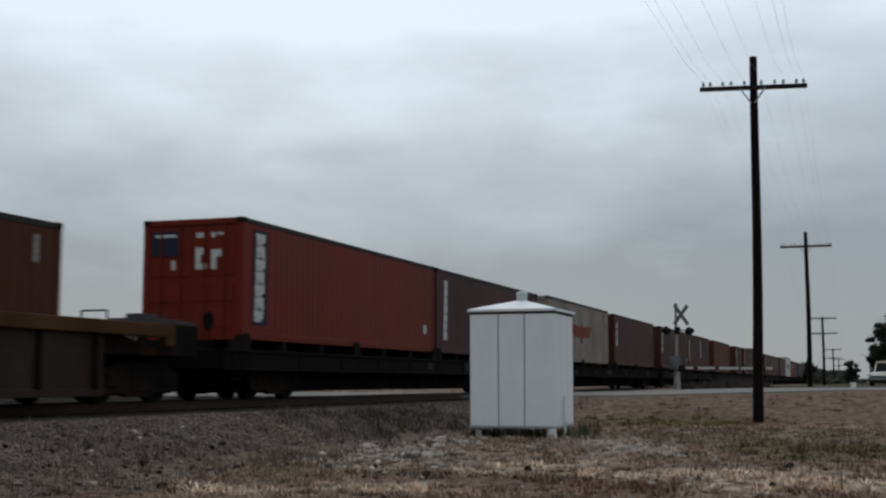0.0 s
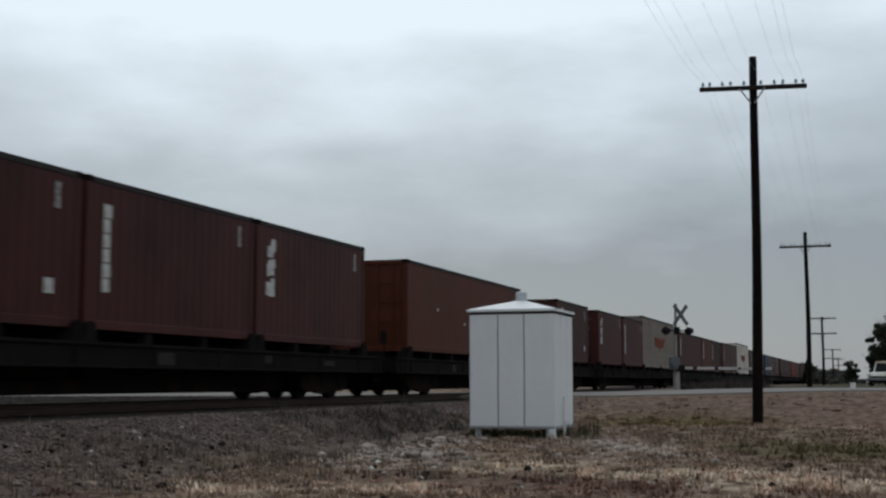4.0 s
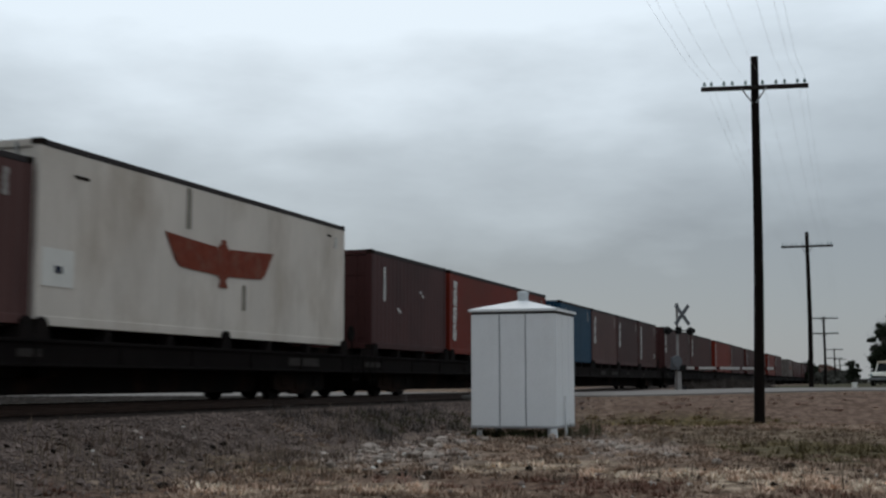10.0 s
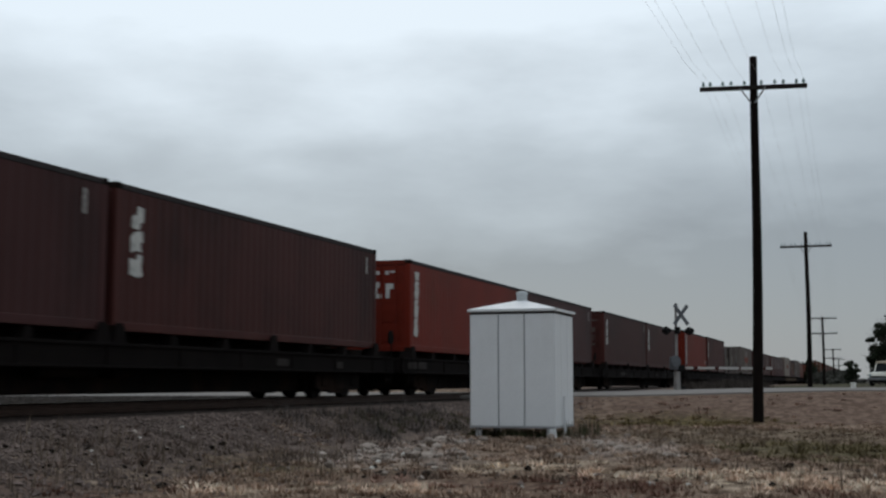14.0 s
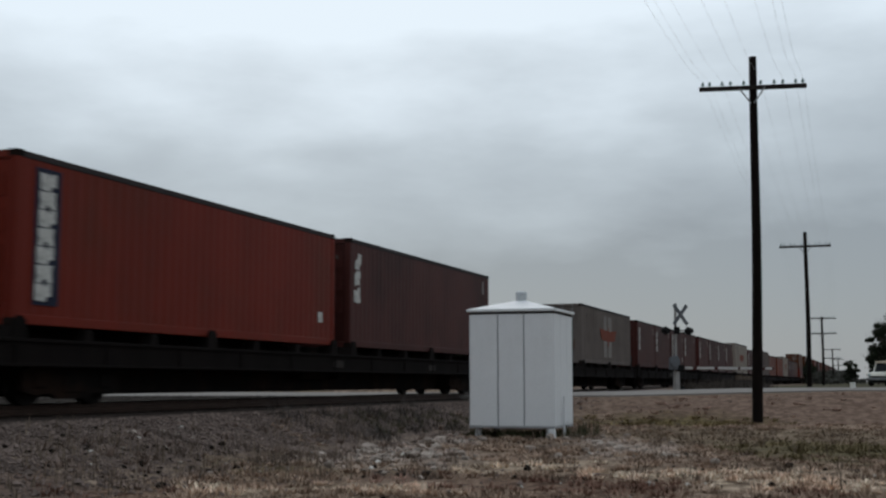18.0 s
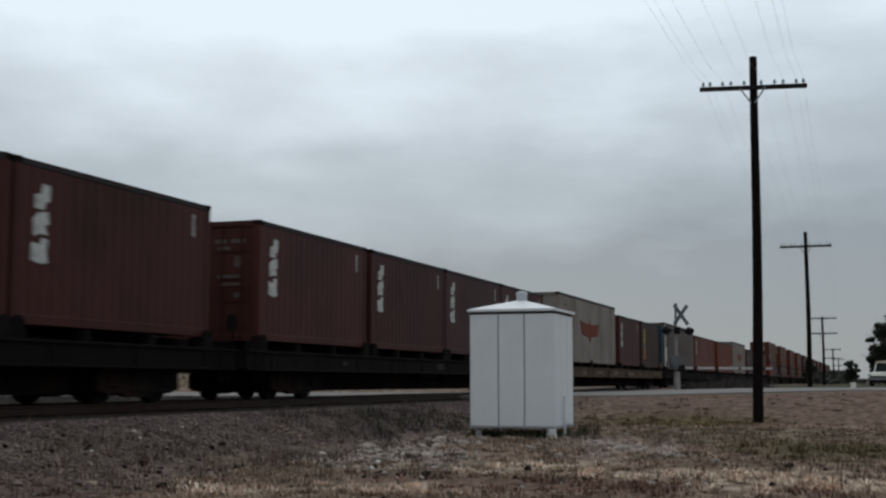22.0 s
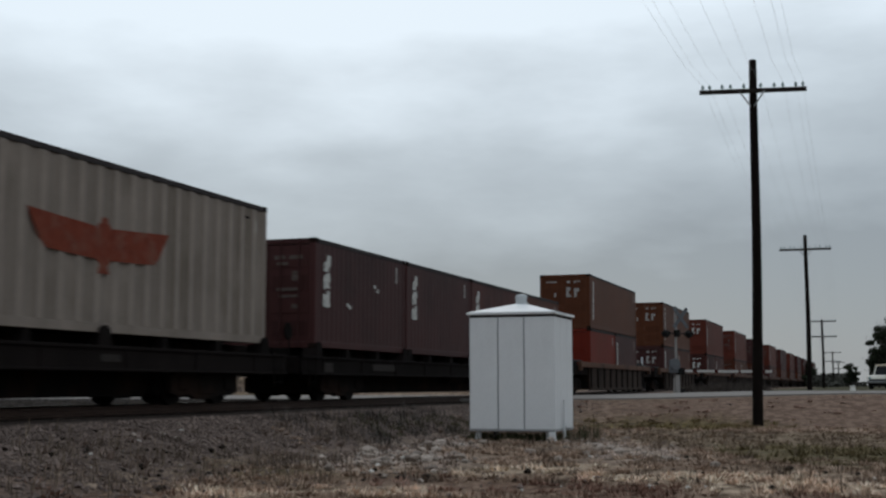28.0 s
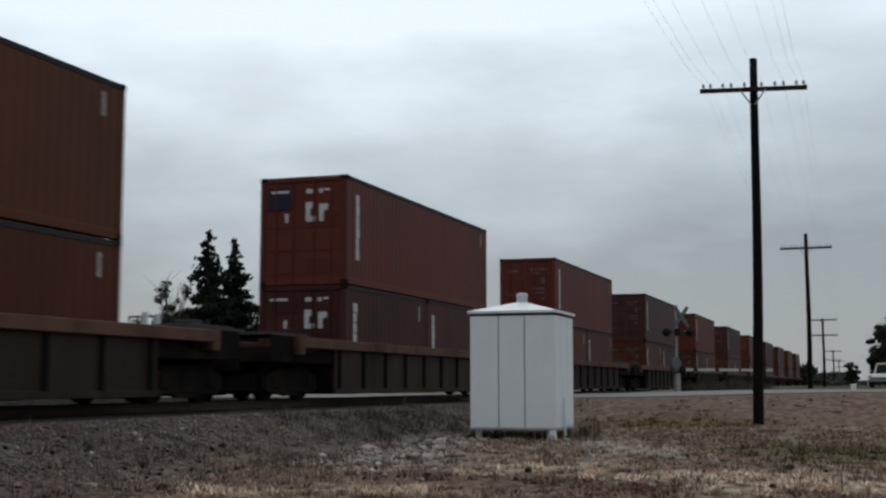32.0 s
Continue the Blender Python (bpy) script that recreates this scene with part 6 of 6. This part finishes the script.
def scatter_stones():
    """Broken rock dumped by the shed, single bleached stones and dark clods; each one a thing."""
    rnd = random.Random(17)
    rock = material("pale_broken_rock", (0.335, 0.280, 0.242), 0.9, vary=0.3, scale=5, bump=0.5, tint=0.38, dirt=(0.10, 0.08, 0.065), dirt_amount=0.5)
    white = material("bleached_stone", (0.50, 0.47, 0.43), 0.9, vary=0.15, scale=6, bump=0.3, tint=0.2)
    clod = material("dark_clod", (0.020, 0.015, 0.012), 0.95, vary=0.3, scale=6, bump=0.5, tint=0.3)
    kinds = {"rock": [rock_mesh(k, rock) for k in range(7)], "stone": [rock_mesh(20 + k, white) for k in range(4)], "clod": [rock_mesh(40 + k, clod) for k in range(5)]}
    text = {"rock": ("broken_rock", "pale grey broken rock lying in thin dead grass", "rock", "broken rocks by the shed"),
            "stone": ("bleached_stone", "small bleached white stone on the dry ground", "stone", "bleached stones"),
            "clod": ("earth_clod", "dark clod of earth on the dry ground", "clod", "dark clods")}

    def put(kind, lateral, depth, size):
        p = spot(lateral, depth)
        if p.x < -11.0 or (-8.45 < p.x < -6.2 and 25.5 < p.y < 27.7):
            return
        name, label, category, group = text[kind]
        ob = new(name, rnd.choice(kinds[kind]))
        flat = 0.85 if kind == "clod" else rnd.uniform(0.7, 1.0)
        ob.location = (p.x, p.y, ground_z(p.x, p.y) + size * 0.2 * flat)
        ob.rotation_euler = (rnd.uniform(-0.2, 0.2), rnd.uniform(-0.2, 0.2), rnd.uniform(0, 6.28))
        ob.scale = (size * rnd.uniform(0.9, 1.35), size * rnd.uniform(0.7, 1.1), size * flat)
        tagged(ob, label, category, group)

    heaps = [("rock", -1.05, 20.6, 0.5, 1.5, 62, 0.08, 0.25), ("rock", -0.25, 20.4, 0.55, 1.7, 54, 0.07, 0.22), ("rock", 0.1, 26.5, 0.35, 1.6, 26, 0.10, 0.26), ("rock", 3.1, 22.8, 0.6, 1.9, 54, 0.07, 0.22), ("rock", 2.9, 27.5, 0.6, 1.8, 18, 0.08, 0.22),
             ("rock", -3.6, 19.2, 1.0, 1.2, 30, 0.06, 0.15), ("stone", -0.9, 19.8, 0.6, 1.2, 12, 0.06, 0.13), ("stone", 3.0, 20.5, 1.2, 1.5, 8, 0.05, 0.1), ("stone", 2.8, 16.0, 1.8, 0.8, 7, 0.05, 0.1), ("stone", -4.3, 18.0, 0.5, 1.0, 5, 0.06, 0.11),
             ("clod", -4.4, 17.4, 0.8, 1.2, 76, 0.06, 0.16), ("clod", 3.9, 16.9, 0.9, 0.9, 26, 0.06, 0.15), ("clod", 0.2, 17.0, 0.6, 0.5, 6, 0.08, 0.18), ("clod", 5.6, 21.0, 1.6, 2.4, 16, 0.06, 0.14), ("clod", -1.8, 17.5, 0.9, 1.4, 16, 0.06, 0.13)]
    for kind, la, de, sa, sd, count, small, large in heaps:
        for k in range(count):
            put(kind, rnd.gauss(la, sa), rnd.gauss(de, sd), small + (large - small) * rnd.random() ** 1.8)
    for la, de, size in ((0.38, 25.0, 0.16), (2.55, 15.5, 0.17), (-0.62, 20.0, 0.2), (-1.35, 22.6, 0.34), (-1.2, 22.4, 0.26)):
        put("stone" if size < 0.25 else "rock", la, de, size)


scatter_rocks()
scatter_grass()
scatter_stones()


def shed_weeds():
    rng = np.random.default_rng(21)
    v, f = [], []
    for k in range(420):
        x, y = rng.uniform(-8.5, -5.9), rng.uniform(25.55, 27.6)
        if not (-8.25 < x < -6.3 and y > 25.8) and rng.random() < 0.6:
            continue
        z = ground_z(x, y) - 0.01
        for b in range(5):
            a, hh = rng.random() * 6.28, rng.uniform(0.08, 0.24)
            w = rng.uniform(0.006, 0.014)
            px, py, l = -math.sin(a) * w, math.cos(a) * w, hh * rng.uniform(0.2, 0.8)
            n = len(v)
            v += [(x - px, y - py, z), (x + px, y + py, z), (x + math.cos(a) * l, y + math.sin(a) * l, z + hh)]
            f.append((n, n + 1, n + 2))
    for k in range(22):
        x, y = rng.uniform(-6.2, -5.75), rng.uniform(25.9, 27.9)
        z = ground_z(x, y) - 0.01
        for b in range(7):
            a, hh = rng.random() * 6.28, rng.uniform(0.15, 0.46)
            w = rng.uniform(0.008, 0.016)
            px, py, l = -math.sin(a) * w, math.cos(a) * w, hh * rng.uniform(0.05, 0.35)
            n = len(v)
            v += [(x - px, y - py, z), (x + px, y + py, z), (x + math.cos(a) * l, y + math.sin(a) * l, z + hh)]
            f.append((n, n + 1, n + 2))
    me = bpy.data.meshes.new("shed_weeds")
    me.from_pydata(v, [], f)
    # green weeds, their tone darkened to carry the shade under the shed too
    me.materials.append(material("shaded_green_weed", (0.055, 0.056, 0.030), 0.9, vary=0.3, scale=2, island=0.5))
    tagged(new("shed_weeds", me), "short green weeds growing under and round the shed", "weeds", kind="stuff")


shed_weeds()


def bank_tufts():
    """Dead brown weeds and a dull olive growth on the bank."""
    rng = np.random.default_rng(33)
    for name, text, col, spread, count, most in (("dead_weed_tufts", "dark brown dead weed tufts on the bank", (0.125, 0.094, 0.076), (-10.5, -7.6, 15.0, 27.0), 90, 0.17),
                                           ("olive_weed_tufts", "dull olive weeds on the bank beside the track", (0.090, 0.082, 0.052), (-10.95, -9.2, 24.5, 31.0), 70, 0.17),
                                           ("grey_weed_tufts", "dark grey-brown dead weeds beside the track", (0.082, 0.070, 0.064), (-11.05, -9.3, 22.0, 30.5), 46, 0.34),
                                           ("dry_weed_tufts", "dry brown weed tufts in the thin grass", (0.15, 0.108, 0.082), (-8.0, 2.5, 15.5, 33.0), 110, 0.15)):
        v, f = [], []
        for k in range(count):
            x, y = rng.uniform(spread[0], spread[1]), rng.uniform(spread[2], spread[3])
            if (-8.4 < x < -6.2 and 25.4 < y < 27.8) or x * FW.x + y * FW.y > 36:
                continue
            big = rng.uniform(0.06, most)
            for b in range(34):
                a, hh = rng.random() * 6.28, big * rng.uniform(0.5, 1.2)
                bx, by = x + rng.normal(0, big * 0.7), y + rng.normal(0, big * 0.7)
                z = ground_z(bx, by) - 0.01
                w = rng.uniform(0.006, 0.014)
                px, py, l = -math.sin(a) * w, math.cos(a) * w, hh * rng.uniform(0.2, 0.9)
                n = len(v)
                v += [(bx - px, by - py, z), (bx + px, by + py, z), (bx + math.cos(a) * l, by + math.sin(a) * l, z + hh)]
                f.append((n, n + 1, n + 2))
        me = bpy.data.meshes.new(name)
        me.from_pydata(v, [], f)
        me.materials.append(material(name, col, 0.95, vary=0.3, scale=2, island=0.35))
        tagged(new(name, me), text, "weeds", kind="stuff")


bank_tufts()


def dead_stalks():
    """Upright bleached stalks at the foot of the bank and round the shed."""
    rng = np.random.default_rng(52)
    v, f = [], []
    for la, de, sa, sd, count in ((-4.7, 16.6, 0.5, 1.2, 110), (-2.6, 18.8, 0.9, 1.6, 70), (-2.4, 25.0, 0.5, 1.8, 60), (4.6, 18.5, 1.6, 1.6, 30), (6.5, 27.0, 2.0, 3.0, 30), (2.9, 26.5, 0.3, 0.8, 40)):
        for k in range(count):
            p = spot(rng.normal(la, sa), rng.normal(de, sd))
            if p.x < -11.1 or (-8.35 < p.x < -6.2 and 25.5 < p.y < 27.7):
                continue
            for b in range(4):
                bx, by = p.x + rng.normal(0, 0.05), p.y + rng.normal(0, 0.05)
                z, hh, a = ground_z(bx, by) - 0.01, rng.uniform(0.10, 0.30), rng.random() * 6.28
                w, l = rng.uniform(0.006, 0.013), hh * rng.uniform(0.05, 0.35)
                px, py, n = -math.sin(a) * w, math.cos(a) * w, len(v)
                v += [(bx - px, by - py, z), (bx + px, by + py, z), (bx + math.cos(a) * l, by + math.sin(a) * l, z + hh)]
                f.append((n, n + 1, n + 2))
    me = bpy.data.meshes.new("dead_stalks")
    me.from_pydata(v, [], f)
    me.materials.append(material("dead_stalk", (0.165, 0.125, 0.095), 0.95, vary=0.4, scale=1.2, island=0.45))
    tagged(new("dead_stalks", me), "upright dead weed stalks on the gravel bank", "weeds", kind="stuff")


dead_stalks()


def road_weeds():
    """Dull dead brush along the far edge of the road, below the gate arm."""
    rng = np.random.default_rng(41)
    v, f = [], []
    for k in range(230):
        # sixty clumps by the gate, the rest on the bank beyond the train
        d = rng.uniform(57.6, 62) if k < 60 else rng.uniform(57.0, 74)
        p = spot(d * (rng.uniform(0.188, 0.258) if k < 60 else rng.uniform(-0.34, -0.12)), d)
        big = rng.uniform(0.22, 0.62) if k < 60 else rng.uniform(0.12, 0.45)
        for b in range(46 if k < 60 else 24):
            a, hh = rng.random() * 6.28, big * rng.uniform(0.4, 1.1)
            bx, by = p.x + rng.normal(0, 0.22), p.y + rng.normal(0, 0.22)
            z = ground_z(bx, by) - 0.02
            w = rng.uniform(0.012, 0.03)
            px, py, l = -math.sin(a) * w, math.cos(a) * w, hh * rng.uniform(0.1, 0.6)
            n = len(v)
            v += [(bx - px, by - py, z), (bx + px, by + py, z), (bx + math.cos(a) * l, by + math.sin(a) * l, z + hh)]
            f.append((n, n + 1, n + 2))
    me = bpy.data.meshes.new("road_weeds")
    me.from_pydata(v, [], f)
    me.materials.append(material("dead_road_brush", (0.075, 0.062, 0.055), 0.95, vary=0.4, scale=1.5, island=0.4))
    tagged(new("road_weeds", me), "dull brown dead brush beside the road and railway", "weeds", kind="stuff")


road_weeds()


def far_shoulder():
    """Dark low lumps, added to darken the ground between the railway and the road."""
    rng = np.random.default_rng(63)
    v, f = [], []
    for k in range(5200):
        p = spot(rng.uniform(-27, -4.0), rng.uniform(33.5, 41.3))
        if p.x > TRACK_X - 2.6:
            continue
        z = ground_z(p.x, p.y)
        a, r, hh = rng.random() * 6.28, rng.uniform(0.10, 0.24), rng.uniform(0.02, 0.055)
        n = len(v)
        v += [(p.x + r * math.cos(a + q * 1.571) * rng.uniform(0.6, 1), p.y + r * math.sin(a + q * 1.571) * rng.uniform(0.6, 1), z - 0.02) for q in range(4)] + [(p.x, p.y, z + hh)]
        f += [(n + q, n + (q + 1) % 4, n + 4) for q in range(4)]
    me = bpy.data.meshes.new("cinders")
    me.from_pydata(v, [], f)
    me.materials.append(material("dark_lump", (0.030, 0.025, 0.022), 0.95, vary=0.4, scale=3, island=0.4))
    tagged(new("cinders", me), "dark low lumps between railway and road", "gravel", kind="stuff")


far_shoulder()


# ================= what moves =================
def motions():
    for thing, x, u, z in MOVERS:
        walk(thing, [(t, pose(x, u - SPEED * t, z)) for t in (0.0, 8.0, 16.0, 24.0, 32.0)])


motions()
